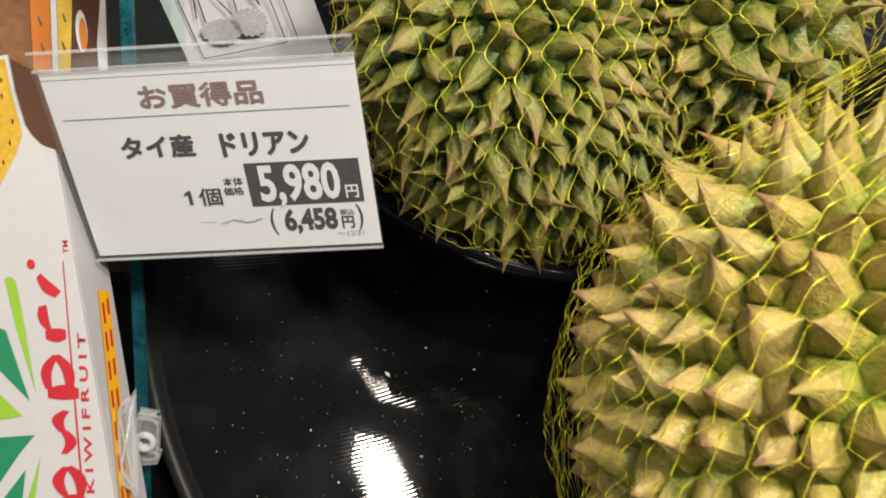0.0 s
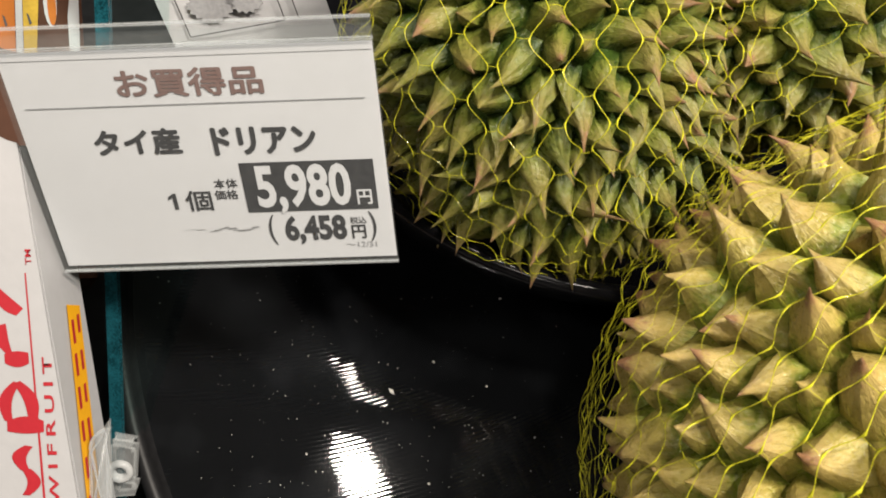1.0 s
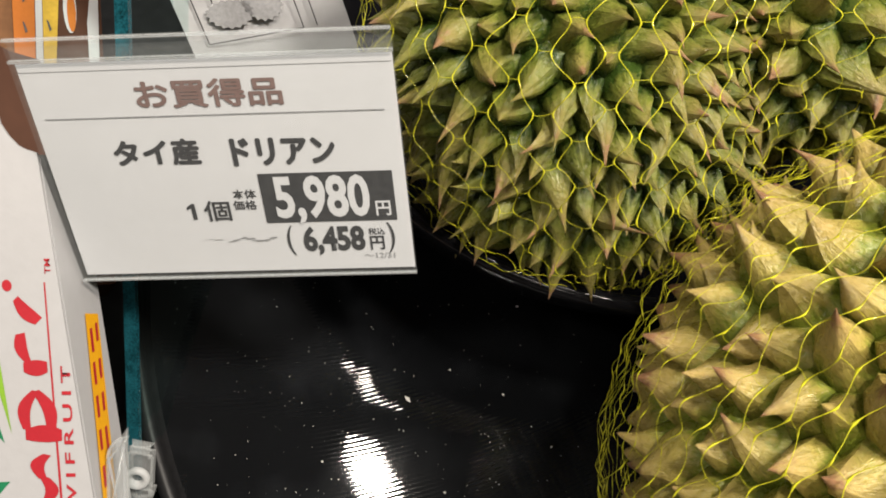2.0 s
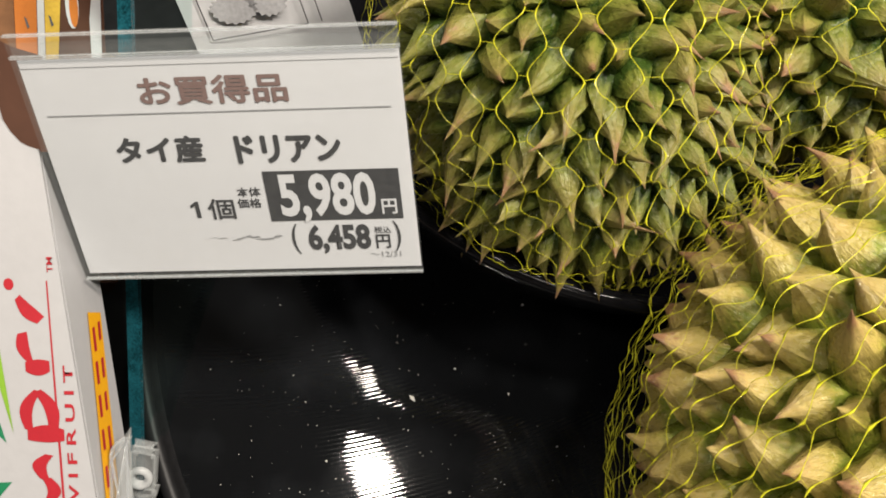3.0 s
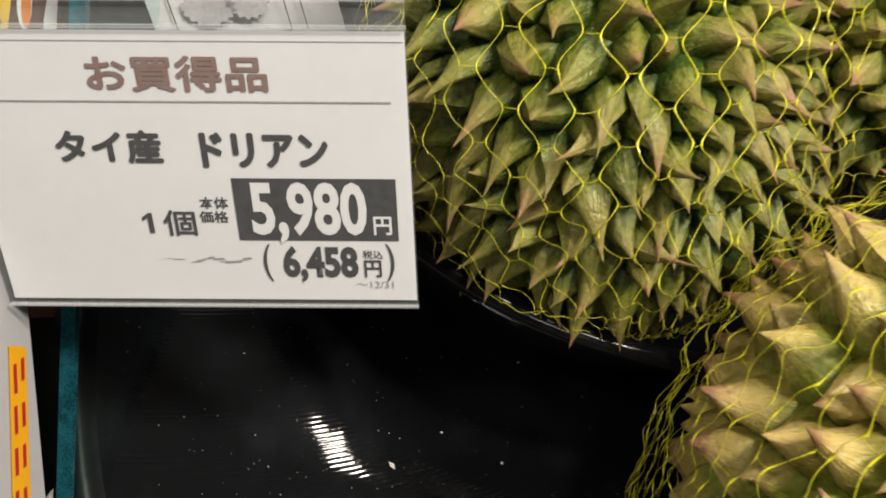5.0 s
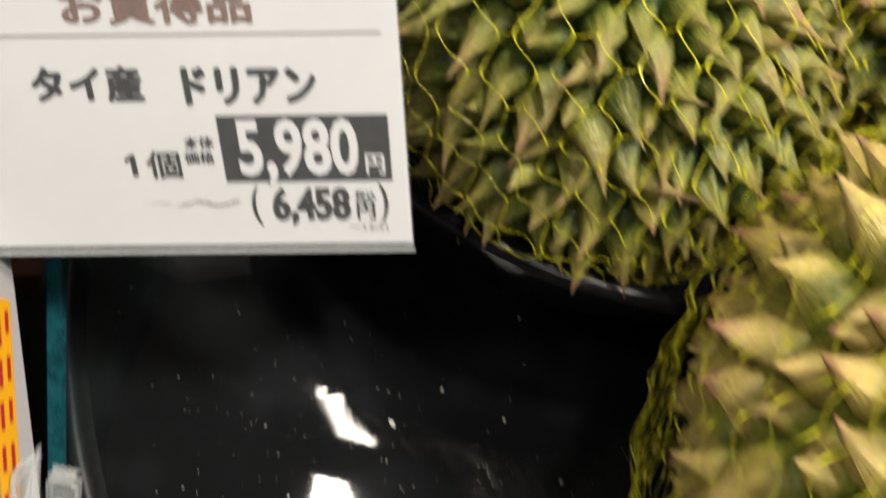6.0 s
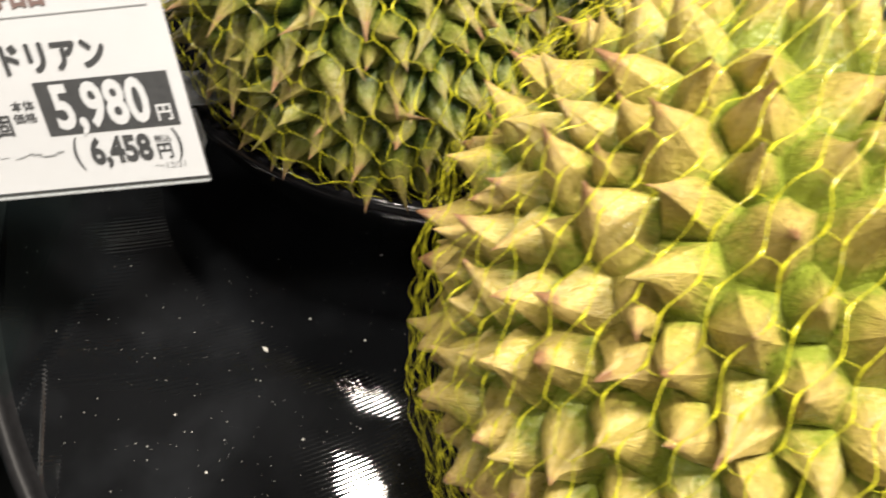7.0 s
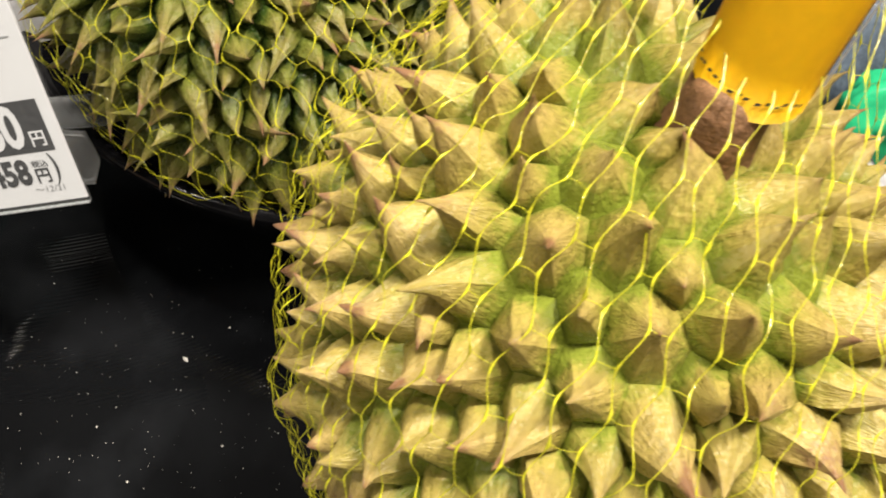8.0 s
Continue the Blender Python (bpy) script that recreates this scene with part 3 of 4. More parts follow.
def price_card():
    ob = thing("price_card", "white paper price card with black print in a clear plastic sleeve", "price card")
    mm = 0.001

    def block(x0, y0, x1, y1, z0, z1):
        bm = slab([(x0 * mm, y0 * mm, z0), (x1 * mm, y0 * mm, z0), (x1 * mm, y1 * mm, z0), (x0 * mm, y1 * mm, z0)], (0, 0, z1 - z0))
        bmesh.ops.transform(bm, matrix=CARD, verts=bm.verts)
        return bm

    paper = part("paper", block(0, 0, 148, 104, -0.0006, 0), M_PAPER, ob)
    part("paper_edge", block(0.3, 100.6, 147.5, 103.6, 0.0001, 0.0004), M_PAPER, ob, "folded top edge of the paper")
    part("sleeve", block(-1.5, -2.2, 148.5, 115, -0.0016, -0.0011), M_MILKY, ob, "clear plastic sleeve")
    part("sleeve_front", block(-1.5, -2.2, 148.5, 112, 0.0016, 0.0019), M_FILM, ob, "clear plastic sleeve")
    for y, h in ((114.4, 0.7), (105.2, 0.9), (-2.2, 0.5)):
        part("sleeve_ridge", bevel(block(-1.5, y, 148.5, y + h, 0.0004, 0.0022), 0.0002, 2), M_CLEAR, ob, "welded clear plastic ridge")

    def at(x, y):
        return CARD @ Matrix.Translation((x * mm, y * mm, 0))

    def word(text, x, y, w, h, mat, bold=0.0, lift=0.0004, heavy=0.0):
        part("lettering", lettering(text, w * mm, h * mm, at(x, y), bold, lift, heavy=heavy * mm), mat, ob)

    word("お買得品", 44.4, 83.3, 58.2, 12.0, M_BROWN_INK, heavy=0.36)
    part("rule", block(4.8, 79.2, 142.7, 79.7, 0.0002, 0.0004), M_GREY_INK, ob, "thin printed rule")
    word("タイ産", 29, 56.8, 35, 11.8, M_INK, heavy=0.48)
    word("ドリアン", 78, 55.5, 42, 12.3, M_INK, heavy=0.55)
    part("price_panel", block(86.2, 25.9, 142.6, 50.8, 0.0002, 0.0004), M_INK, ob, "black price panel")
    word("5,980", 91.5, 24.6, 40.5, 25.0, M_PAPER, 0.03, 0.0007)
    word("円", 134, 28.4, 6.4, 7.6, M_PAPER, 0.02, 0.0007)
    part("lettering", flat([(0.0548, 0.0286), (0.0566, 0.0286), (0.0566, 0.0368), (0.0553, 0.0368), (0.0529, 0.0350), (0.0529, 0.0335), (0.0548, 0.0347)], CARD, 0.0004), M_INK, ob)
    word("個", 60.3, 27.7, 11.2, 10.2, M_INK, heavy=0.16)
    word("本体", 74, 38.6, 10, 4.8, M_INK, 0.015)
    word("価格", 73.2, 33.0, 10.2, 4.8, M_INK, 0.015)
    word("(", 93.5, 8.2, 3.0, 16.0, M_INK)
    word("6,458", 100.5, 7.8, 27, 15.8, M_INK, 0.04)
    word("円", 129.6, 10.2, 6.2, 7.4, M_INK, 0.02)
    word("税込", 129.4, 18.2, 7.2, 3.6, M_INK, 0.01)
    word(")", 137.6, 8.6, 3.0, 16.0, M_INK)
    word("～12/31", 126.4, 5.6, 13.4, 2.9, M_GREY_INK, 0.0)
    rng = random.Random(4)
    for k in range(16):
        x = 55 + 2.05 * k
        if 62 < x < 67:
            continue
        y = 17.0 + 0.9 * math.sin(k * 0.9)
        l, h = rng.uniform(2.5, 5), rng.uniform(0.3, 1.1) * (0.5 if x < 66 else 1)
        part("smudge", flat([(x * mm, y * mm), ((x + l) * mm, (y + 0.2) * mm), ((x + l * 0.8) * mm, (y + h) * mm), ((x + 0.6) * mm, (y + h * 0.7) * mm)], CARD, 0.0004), M_GREY_INK, ob, "smudged grey ink")
    return ob


price_card()


def card_holder():
    """Clear clip that grips the bowl's rim behind the card."""
    ob = thing("card_holder", "clear plastic clip gripping the bowl rim behind the price card", "clip")
    rim = DISH @ Vector((-0.066, 0.048, 0.145))
    m = Matrix.Translation(rim)
    bm = slab([(-0.022, -0.010, -0.018), (0.002, -0.008, -0.018), (0.009, -0.006, -0.004), (0.008, -0.006, 0.012), (-0.022, -0.008, 0.014)], (0.002, -0.004, 0))
    bmesh.ops.transform(bm, matrix=m, verts=bm.verts)
    part("jaw", bevel(bm, 0.001), M_CLEAR, ob)
    bm = slab([(-0.022, 0.010, -0.010), (0.006, 0.012, -0.010), (0.008, 0.008, 0.02), (-0.022, 0.006, 0.02)], (0.001, 0.003, 0))
    bmesh.ops.transform(bm, matrix=m, verts=bm.verts)
    part("jaw", bevel(bm, 0.001), M_CLEAR, ob)
    bm = lathe([(0, 0), (0.007, 0), (0.0085, 0.002), (0.0085, 0.030), (0.007, 0.032), (0, 0.032)], 24)
    bmesh.ops.transform(bm, matrix=m @ pose(-0.014, 0, 0.018, 0, 90, 10), verts=bm.verts)
    part("pivot", bm, M_CLEAR, ob, smooth=True)
    bm = slab([(-0.05, -0.012, 0.0), (-0.03, -0.010, 0.0), (-0.03, -0.006, 0.05), (-0.05, -0.008, 0.05)], (0, -0.002, 0))
    bmesh.ops.transform(bm, matrix=m, verts=bm.verts)
    part("arm", bm, M_CLEAR, ob)


card_holder()


# ---- glass divider and its clip ----
def glass_divider():
    ob = thing("glass_divider", "upright glass shelf divider with a teal polished edge", "glass panel")
    x0, x1 = -0.173, -0.1665
    lo, hi = Vector((0, 0.190, -0.055)), Vector((0, 0.46, 0.41))
    edge = slab([(x0, lo.y, lo.z), (x1, lo.y, lo.z), (x1, hi.y, hi.z), (x0, hi.y, hi.z)], (0, 0.003, -0.0017))
    part("edge", edge, M_TEAL, ob, "teal glass edge")
    pane = slab([(x0, lo.y + 0.003, lo.z - 0.0017), (x0, hi.y + 0.003, hi.z - 0.0017), (x0, 0.8, 0.41), (x0, 0.8, -0.12), (x0, 0.2, -0.12)], (x1 - x0, 0, 0))
    part("pane", pane, M_GLASS, ob)
    return ob


glass_divider()


def edge_clip():
    ob = thing("edge_clip", "clear plastic clip on the teal glass edge", "clip")
    m = frame_of((-0.1645, 0.2415, 0.0475), (0.97, 0.2, -0.1), Vector((0, 0.5, 0.86)))
    disc = lathe([(0.0030, 0), (0.0058, 0), (0.0068, 0.0012), (0.0068, 0.0030), (0.0058, 0.0040), (0.0042, 0.0040), (0.0030, 0.0030), (0.0030, 0)], 24)
    bmesh.ops.transform(disc, matrix=m @ pose(0.0025, -0.001, 0.008), verts=disc.verts)
    part("button", disc, clear_plastic("milky_plastic", (0.9, 0.9, 0.91), 0.12, 0.42, 0.4), ob, "milky ring button", True)
    arc = [math.radians(-90 + 180 * k / 14) for k in range(15)]
    leaf = [(-0.0085 * math.cos(a), 0.020 + 0.011 * math.sin(a)) for a in arc[7:]] + [(-0.0085, 0.018), (-0.0085, -0.018)] + [(-0.0085 * math.cos(a), -0.020 + 0.011 * math.sin(a)) for a in arc[:8]]
    leaf = leaf[::-1] + [(0.0, -0.031), (0.0, 0.031)]
    place = frame_of((-0.1385, 0.2095, 0.1035), Vector((0.981, 0.188, 0.043)), Vector((-0.174, 0.77, 0.613)))
    bm = slab([(x, y * 0.78, 0.004) for x, y in leaf], (0, 0, 0.0022))
    bmesh.ops.transform(bm, matrix=place, verts=bm.verts)
    part("wing", bevel(bm, 0.0005, 1), M_CLIP, ob)
    root = m @ Vector((0, 0.008, 0.004)), m @ Vector((0, -0.008, 0.004))
    bm = slab([place @ Vector((0.0, 0.012, 0.004)), place @ Vector((0.0, -0.012, 0.004)), root[1], root[0]], (0.0012, 0.0, 0.0))
    part("stalk", bm, M_FILM, ob, "thin clear stalk")
    bm = bmesh.new()
    loops = [[bm.verts.new(place @ Vector((-0.0042 + (x + 0.0042) * k, y * 0.78 * (1 + (k - 1) * 0.3), z))) for x, y in leaf] for k, z in ((1.0, 0.0062), (1.0, 0.0076), (0.8, 0.0076), (0.8, 0.0062))]
    for p, q in zip(loops, loops[1:] + loops[:1]):
        for i in range(len(p)):
            bm.faces.new((p[i], p[(i + 1) % len(p)], q[(i + 1) % len(q)], q[i]))
    part("wing_rim", bm, M_CLEAR, ob, "raised clear rim")
    for y0, y1 in ((-0.018, -0.011), (-0.010, 0.012), (0.013, 0.017)):
        bm = slab([(-0.001, y0, 0.001), (0.008, y0 + 0.001, 0.001), (0.009, y1 - 0.002, 0.001), (-0.001, y1, 0.001)], (0, 0, 0.0065))
        bmesh.ops.transform(bm, matrix=m, verts=bm.verts)
        part("jaw", bevel(bm, 0.0016, 2), M_CLIP, ob)
    return ob


edge_clip()


# ---- white kiwi carton ----
BOX_TOP, BOX_LOW = Vector((-0.186, 0.2997, 0.2239)), Vector((-0.1405, 0.1791, 0.0995))
BOX_D = (BOX_LOW - BOX_TOP).normalized()
BOX_A = (Vector((-1, -0.25, -0.12)) - BOX_D * Vector((-1, -0.25, -0.12)).dot(BOX_D)).normalized()
BOX_N = BOX_D.cross(BOX_A).normalized()
BOX_N = BOX_N if BOX_N.y < 0 else -BOX_N


def side_point(down, across, lift=0.0004):
    """A point on the carton's printed front: millimetres down its long edge and across from it."""
    return BOX_TOP + BOX_D * (down * 0.001) + BOX_A * (across * 0.001) + BOX_N * lift


def print_shape(name, points, mat, parent, label="", lift=0.0004):
    bm = bmesh.new()
    bm.faces.new([bm.verts.new(side_point(d, a, lift)) for d, a in points])
    return part(name, bm, mat, parent, label)


def curl(d0, a0, d1, a1, w0, w1, bow, steps=8):
    """A tapered, bowed stroke as a loop of points."""
    left, right = [], []
    ux, uy = d1 - d0, a1 - a0
    ln = math.hypot(ux, uy)
    nx, ny = -uy / ln, ux / ln
    for i in range(steps + 1):
        t = i / steps
        w = 1.3 * (w0 + (w1 - w0) * t) * (0.55 + 0.45 * math.sin(math.pi * min(1, max(0, t * 0.9 + 0.05))))
        o = bow * math.sin(math.pi * t)
        x, y = d0 + ux * t + nx * o, a0 + uy * t + ny * o
        left.append((x + nx * w, y + ny * w))
        right.append((x - nx * w, y - ny * w))
    return left + right[::-1]


def kiwi_carton():
    ob = thing("fruit_carton", "white cardboard kiwifruit carton with red and green print", "carton")
    long_, wide, deep = 0.34, 0.30, 0.038
    start = BOX_TOP
    back = start - BOX_N * 0.0014
    body = slab([back, back + BOX_D * long_, back + BOX_D * long_ + BOX_A * wide, back + BOX_A * wide + BOX_D * 0.09], -BOX_N * deep)
    front = [(-0.5, 0), (long_ * 1000, 0), (long_ * 1000, 300), (-50, 300), (-50, 16.2), (-32, 15.7), (-14.6, 13.6), (-9.2, 11.1), (-4.5, 7.6), (-2.4, 4.5)]
    part("front_panel", slab([start + BOX_D * (d * 0.001) + BOX_A * (a * 0.001) for d, a in front], -BOX_N * 0.0013), M_BOX, ob)
    part("carton_body", bevel(body, 0.0012, 2), M_BOX, ob)
    print_shape("yellow_print", [(-48, 17.6), (-32, 17.2), (-15, 15.4), (-9.7, 15.6), (-0.6, 20.5), (11, 29.3), (42, 54), (42, 140), (-48, 140)], M_YELLOW, ob, "yellow fruit picture with dark seeds")
    for d, a in ((-30.4, 22.0), (-17.3, 18.8), (-7, 22), (-24, 27), (2, 27), (-38, 21)):
        print_shape("seed_print", [(d - 1.6, a), (d, a - 0.6), (d + 1.7, a + 0.2), (d, a + 0.7)], M_BROWN, ob, "dark printed seed", 0.0007)
    # leaf-burst emblem in two greens
    for pts, mat in (
        ([(60, 37), (59, 34), (62, 31.5), (75, 31), (120, 31.2), (85, 35.5)], M_LGREEN),
        ([(84, 45), (86, 41), (123.8, 35), (105, 48.5), (96, 50)], M_DGREEN),
        ([(118, 50), (131, 40.2), (131.6, 60), (122, 62)], M_LGREEN),
        ([(140, 62), (141.5, 35.5), (150, 45), (166, 60)], M_DGREEN),
        ([(159, 43.5), (172, 57), (190, 62), (192, 53)], M_DGREEN),
        ([(153.8, 34.8), (183.7, 49.5), (198, 52), (196, 46), (184, 44.2)], M_LGREEN),
    ):
        print_shape("leaf_shape", pts, mat, ob)
    # red emblem strokes
    for layer, stroke in enumerate(((54.5, 22.3, 54.6, 22.2, 2.2, 2.2, 0), (60.5, 19.5, 71.5, 11.0, 1.9, 2.7, 1.2), (76, 20, 89, 18.5, 2.6, 1.6, 1.4), (91, 21, 92, 10.5, 2.6, 2.9, 0.4),
                   (102, 17.5, 119, 24, 1.9, 2.4, 3.2), (102, 17.5, 120, 13.2, 2.0, 2.6, -2.6), (121, 25, 123, 9.0, 2.9, 3.1, -0.6), (131, 17, 142, 20.5, 2.2, 2.6, 3.6),
                   (141, 20, 153, 22, 2.6, 2.0, -3.6), (160, 22, 175, 25, 2.2, 2.6, 4.0), (160, 21, 176, 17, 2.2, 2.6, -3.0), (178, 28, 180, 14, 2.6, 2.6, -1.0))):
        loop = [(stroke[0] + 2.6 * math.cos(k * 0.5236), stroke[1] + 2.2 * math.sin(k * 0.5236)) for k in range(12)] if stroke[6] == 0 else curl(*stroke)
        print_shape("red_stroke", loop, M_RED, ob, "", 0.0003 + 0.00004 * layer)
    print_shape("red_line", [(54.9, 6.0), (186, 17.6), (205, 19.4), (205, 18.2), (186, 16.4), (54.9, 5.4)], M_RED, ob, "thin red printed line")
    low, high = side_point(175.5, 9.6), side_point(92.6, 0.5)
    m = frame_of(low, (high - low).normalized(), (side_point(174.9, 15.0) - low).normalized())
    part("lettering", lettering("KIWIFRUIT", (high - low).length, 0.0042, m, 0.016, 0.0002, spacing=1.45), M_RED, ob)

    low, high = side_point(51.5, 2.2), side_point(45.0, 1.6)
    m = frame_of(low, (high - low).normalized(), (side_point(51.2, 5.0) - low).normalized())
    part("lettering", lettering("TM", (high - low).length, 0.0026, m, 0.004, 0.0002), M_RED, ob)

    # orange band with red bars on the narrow side
    def flank(d, w, lift=0.0004):
        return BOX_TOP + BOX_D * (d * 0.001) - BOX_N * (w * 0.001) - BOX_A * lift

    def band(name, pts, mat, lift):
        bm = bmesh.new()
        bm.faces.new([bm.verts.new(flank(d, w, lift)) for d, w in pts])
        part(name, bm, mat, ob)

    band("orange_band", [(73, 19), (75.5, 32), (205, 16), (205, 0.8)], M_ORANGE, 0.0008)
    rng = random.Random(2)
    for k in range(8):
        d = 79 + 15.6 * k + (3 if k > 4 else 0)
        c = 25 - (d - 75) * 0.147
        for o in (-4.0, 2.2):
            d0, w = d + rng.uniform(0, 1.5), rng.uniform(8.0, 11.0)
            band("print_bar", [(d0, c + o), (d0 + w, c + o - 1.2), (d0 + w, c + o + 1.2), (d0, c + o + 2.4)], M_RED, 0.0012)
    return ob


kiwi_carton()


def tall_carton():
    """The colourful carton that stands behind the white one."""
    ob = thing("striped_carton", "brown, orange and yellow printed carton beside the glass divider", "carton")
    p0, p1, p3 = Vector((-0.294, 0.3177, 0.1543)), Vector((-0.2254, 0.3601, 0.1266)), Vector((-0.3399, 0.4451, 0.2274))
    m = frame_of(p0, p1 - p0, p3 - p0)
    part("carton_body", slab([m @ Vector((-0.6, -0.35, 0)), m @ Vector((1.17, -0.35, 0)), m @ Vector((1.24, 1.8, 0)), m @ Vector((-0.6, 1.8, 0))], m.to_3x3() @ Vector((0, 0, -0.04))), M_BROWN, ob)

    def patch(name, pts, mat, lift):
        bm = bmesh.new()
        bm.faces.new([bm.verts.new(m @ Vector((x, y, lift))) for x, y in pts])
        part(name, bm, mat, ob)

    patch("tan_panel", [(-0.55, -0.2), (0.645, -0.2), (0.65, 1.75), (-0.55, 1.75)], M_TAN, 0.0006)
    patch("yellow_patch", [(-0.55, -0.1), (0.30, 0.05), (0.40, 0.18), (0.30, 0.34), (0.24, 0.52), (-0.55, 0.58)], M_YELLOW, 0.0012)
    patch("brown_arc", [(0.22, 0.56), (0.28, 0.34), (0.40, 0.14), (0.62, 0.0), (0.80, 0.1), (0.80, 0.50), (0.62, 0.53), (0.45, 0.585), (0.25, 0.62)], M_BROWN, 0.0016)
    patch("orange_stripe", [(0.648, 0.4), (0.768, 0.4), (0.80, 1.0), (0.83, 1.75), (0.66, 1.75)], M_DORANGE, 0.0008)
    patch("white_stripe", [(0.772, 0.4), (0.815, 0.4), (0.845, 1.0), (0.87, 1.75), (0.834, 1.75), (0.804, 1.0)], M_BOX, 0.0010)
    patch("yellow_stripe", [(0.818, 0.4), (0.885, 0.4), (0.972, 1.0), (1.03, 1.75), (0.874, 1.75), (0.849, 1.0)], M_YELLOW, 0.0008)
    patch("sticker", [(1.003 + 0.042 * math.cos(k * 0.4488), 0.715 + 0.10 * math.sin(k * 0.4488)) for k in range(14)], M_BOX, 0.0008)
    patch("sticker_print", [(1.012 + 0.028 * math.cos(k * 0.4488), 0.70 + 0.08 * math.sin(k * 0.4488)) for k in range(14)], M_DORANGE, 0.0011)
    patch("white_edge", [(1.10, 0.3), (1.155, 0.3), (1.195, 0.86), (1.22, 1.75), (1.17, 1.75), (1.155, 0.86), (1.108, 0.66)], M_BOX, 0.0010)
    for x, y in ((0.712, 0.752), (0.719, 0.631), (0.885, 0.775), (0.866, 0.644), (0.725, 0.88), (0.9, 0.9)):
        patch("black_mark", [(x - 0.014, y + 0.02), (x + 0.002, y - 0.028), (x + 0.016, y - 0.02), (x, y + 0.012)], M_INK, 0.0014)


tall_carton()


def leaflet():
    ob = thing("leaflet", "white paper leaflet with grey line drawings behind the price card", "leaflet")
    p0, p1, p2 = Vector((-0.1615, 0.4108, 0.1896)), Vector((-0.1013, 0.4438, 0.1895)), Vector((-0.183, 0.4278, 0.2466))
    m = frame_of(p0, p1 - p0, p2 - p0)
    bm = bmesh.new()
    rows = []
    for i in range(9):
        rows.append([bm.verts.new(m @ Vector((-0.02 + 1.25 * j / 8, -0.3 + 2.1 * i / 8, -0.004 * math.sin(math.pi * j / 8)))) for j in range(9)])
    for a, b in zip(rows, rows[1:]):
        for j in range(8):
            bm.faces.new((a[j], a[j + 1], b[j + 1], b[j]))
    bmesh.ops.solidify(bm, geom=bm.faces[:], thickness=0.0003)
    part("sheet", bm, M_LEAFLET, ob)

    def ink(name, pts, mat, lift=0.0012):
        q = bmesh.new()
        q.faces.new([q.verts.new(m @ Vector((x, y, lift))) for x, y in pts])
        part(name, q, mat, ob)

    def stroke(x0, y0, x1, y1, w=0.005):
        ux, uy = x1 - x0, y1 - y0
        ln = math.hypot(ux, uy)
        nx, ny = -uy / ln * w, ux / ln * w
        ink("line", [(x0 + nx, y0 + ny), (x1 + nx, y1 + ny), (x1 - nx, y1 - ny), (x0 - nx, y0 - ny)], M_INK)

    stroke(0.12, 0.12, 0.12, 1.7)
    stroke(0.12, 0.12, 0.86, 0.12)
    stroke(0.86, 0.12, 0.86, 1.7)
    stroke(0.97, 0.12, 0.97, 1.7)
    rng = random.Random(9)
    for cx, cy, rx, ry in ((0.36, 0.36, 0.16, 0.13), (0.62, 0.40, 0.14, 0.15)):
        pts = []
        for k in range(36):
            a = 2 * math.pi * k / 36
            s = 1.0 if k % 2 else 1.16
            pts.append((cx + rx * s * math.cos(a), cy + ry * s * math.sin(a) * (0.7 if math.sin(a) > 0 else 1)))
        ink("fruit_drawing", pts, M_GREY_INK, 0.0010)
    for x0, y0, x1, y1 in ((0.26, 0.45, 0.30, 0.95), (0.30, 0.95, 0.5, 0.48), (0.55, 0.5, 0.60, 1.0), (0.60, 1.0, 0.76, 0.52), (0.76, 0.52, 0.72, 0.75), (0.2, 0.5, 0.26, 0.75), (0.42, 1.05, 0.5, 0.8)):
        stroke(x0, y0, x1, y1, 0.006)


leaflet()


def fruit_bag():
    """Packed goods beyond the near durian: shiny green and grey film."""
    ob = thing("produce_bag", "shiny green and grey plastic produce bag", "bag")
    c = Vector((0.43, 0.53, 0.07))
    for name, mat, off, size in (("green_film", M_BAGGREEN, (-0.02, -0.062, 0.03), (0.055, 0.032, 0.045)), ("green_film", M_BAGGREEN, (0.03, 0.085, 0.04), (0.06, 0.035, 0.05)), ("grey_film", M_BAGGREY, (0.0, 0.02, 0.012), (0.10, 0.085, 0.085)), ("label_film", M_BOX, (-0.03, -0.075, 0.0), (0.05, 0.03, 0.02))):
        bm = bmesh.new()
        bmesh.ops.create_icosphere(bm, subdivisions=4, radius=1)
        for v in bm.verts:
            d = v.co.normalized()
            k = 1 + 0.22 * noise.noise(d * 3.1 + Vector(off) * 40) + 0.10 * abs(noise.noise(d * 9))
            v.co = c + Vector(off) + Vector((d.x * size[0], d.y * size[1], d.z * size[2])) * k
        part(name, bm, mat, ob, smooth=True)


fruit_bag()


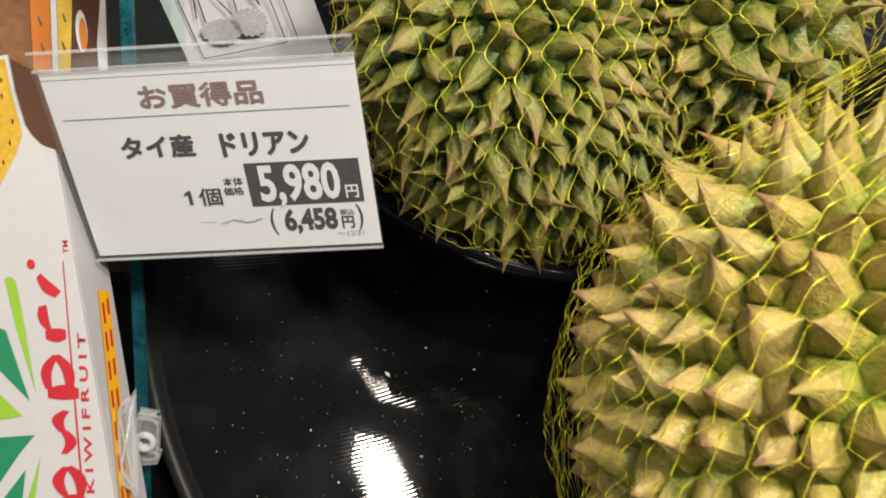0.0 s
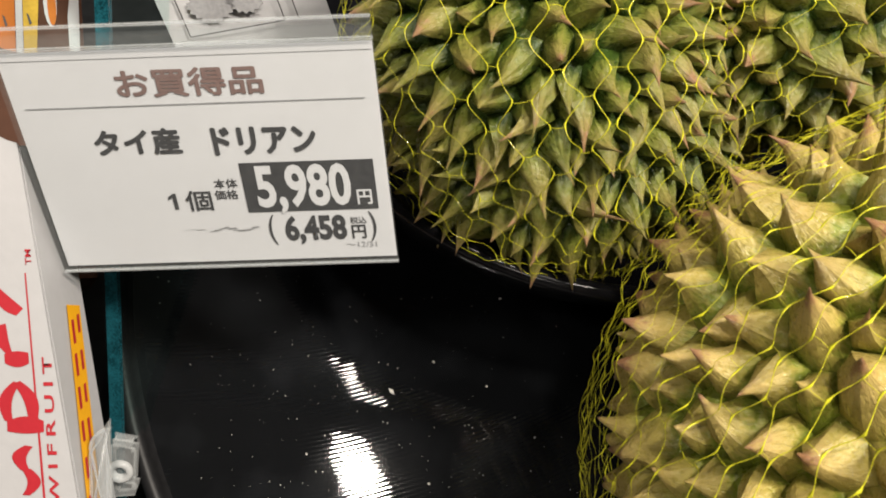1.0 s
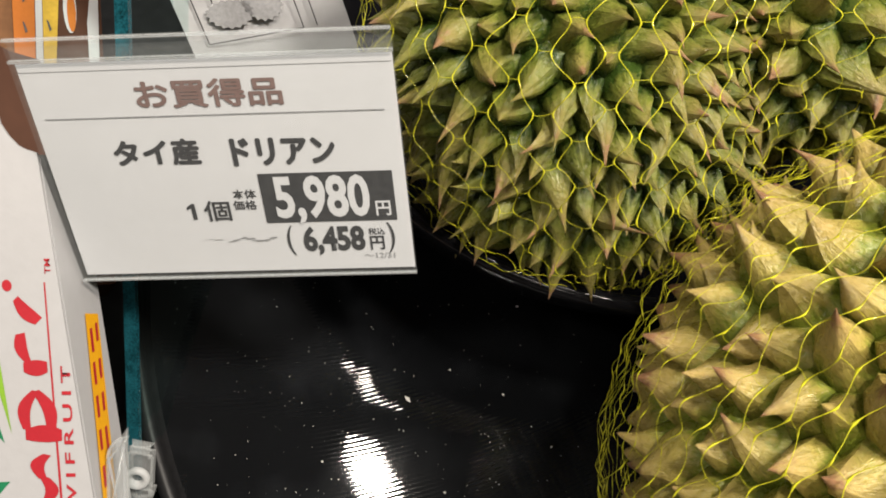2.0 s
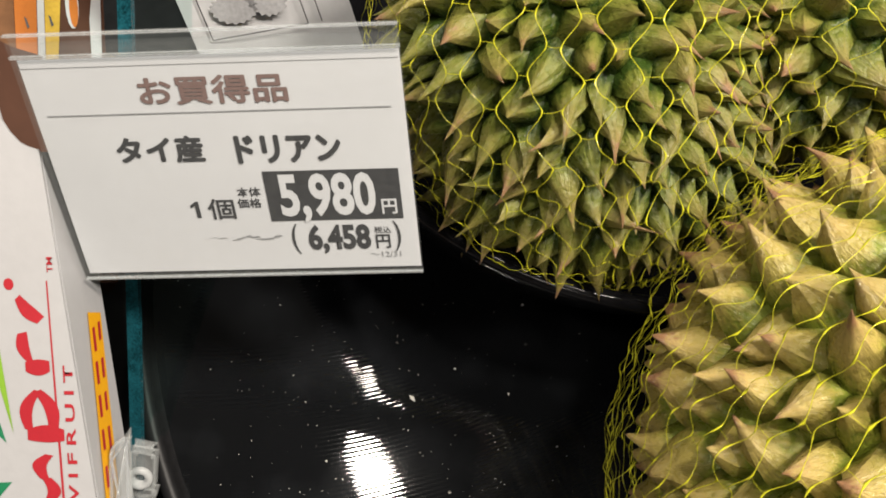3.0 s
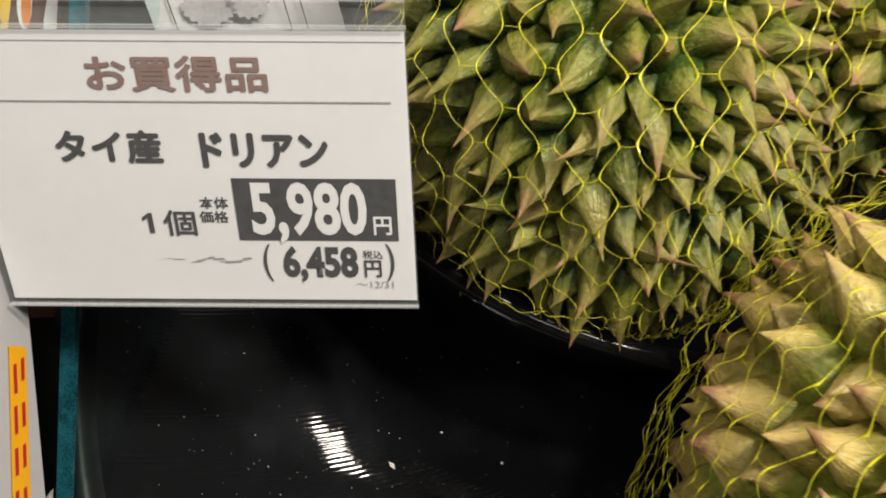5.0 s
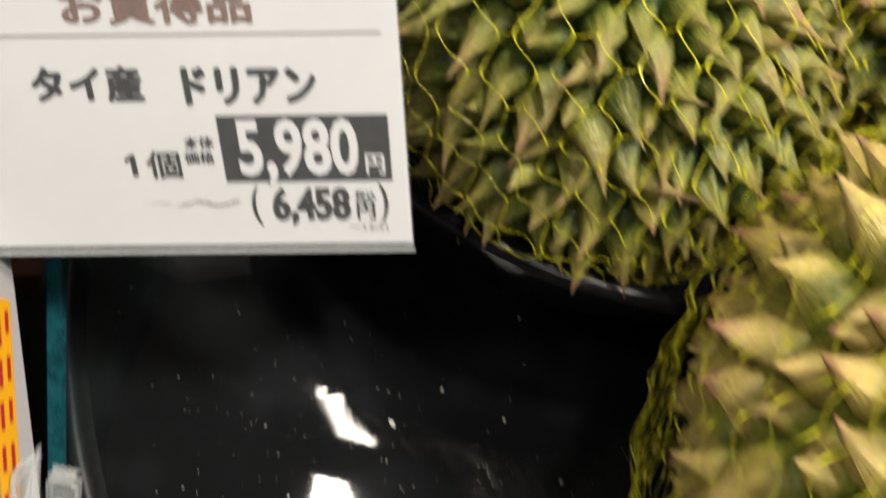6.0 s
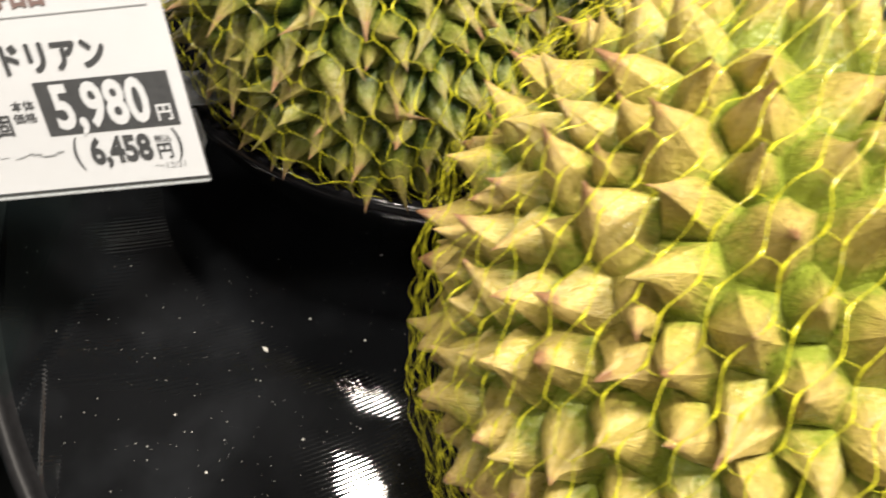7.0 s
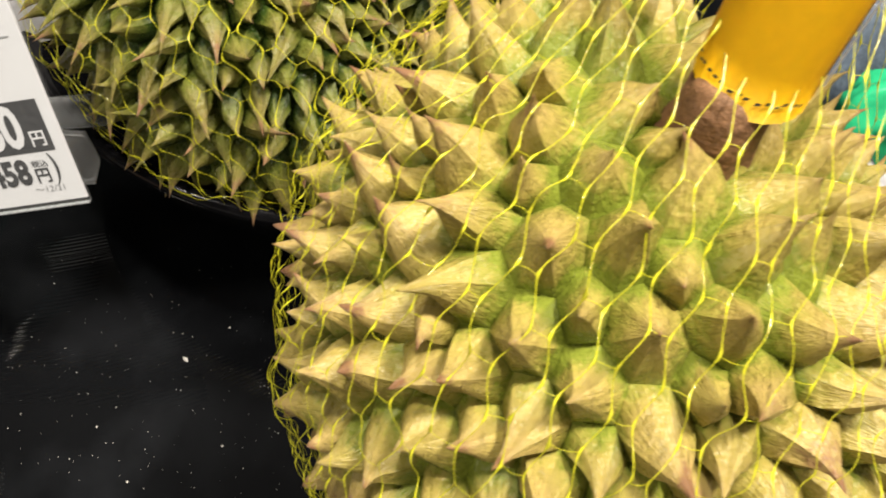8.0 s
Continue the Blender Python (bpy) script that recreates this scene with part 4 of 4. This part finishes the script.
# ---- crumbs and dust on the dish ----
def crumbs():
    rng = random.Random(21)
    pts, faces = [], []

    def grain(x, y, s, stretch):
        z = dish_lift(x, y) + s * 0.25
        a = rng.uniform(0, math.pi)
        ca, sa = math.cos(a), math.sin(a)
        o = len(pts)
        for u, v, w in ((1, 0, 0), (0, 1, 0), (-1, 0, 0), (0, -1, 0), (0, 0, 1), (0, 0, -0.4)):
            u, v = u * s * stretch * rng.uniform(0.7, 1.2), v * s * rng.uniform(0.7, 1.2)
            pts.append((x + u * ca - v * sa, y + u * sa + v * ca, z + w * s * 0.6))
        faces.extend([tuple(o + i for i in f) for f in ((0, 1, 4), (1, 2, 4), (2, 3, 4), (3, 0, 4), (1, 0, 5), (2, 1, 5), (3, 2, 5), (0, 3, 5))])

    for k in range(420):
        x, y = rng.gauss(-0.02, 0.085), rng.gauss(-0.03, 0.07)
        if math.hypot(x - RIM_C.x, y - RIM_C.y) < RIM_R - 0.01:
            grain(x, y, 0.00016 * rng.choice((1, 1, 1, 1.2, 1.5, 2.1)), rng.choice((1, 1.3, 2.2)))
    me = bpy.data.meshes.new("dust")
    me.from_pydata(pts, [], faces)
    me.materials.append(M_DUST)
    ob = new("dust", me)
    ob.matrix_world = DISH
    tagged(ob, "pale dust and crumbs strewn over the black dish", "dust", kind="stuff")
    for x, y, s, st in ((-0.0167, 0.0094, 0.0014, 1.9), (0.0412, 0.0274, 0.0010, 1.2), (0.0394, 0.0886, 0.0008, 1.1), (0.0051, 0.0344, 0.0007, 1.6), (-0.057, -0.0382, 0.0008, 1.3), (0.0185, -0.0381, 0.0010, 1.2), (-0.0305, -0.0656, 0.0009, 1.2), (0.0772, 0.0033, 0.0008, 1.3)):
        pts.clear(), faces.clear()
        grain(x, y, s, st)
        me = bpy.data.meshes.new("crumb")
        me.from_pydata(pts, [], faces)
        me.materials.append(M_DUST)
        ob = new("crumb", me)
        ob.matrix_world = DISH
        tagged(ob, "small dry tan crumb lying on the black dish", "crumb", "crumbs on the dish")


crumbs()
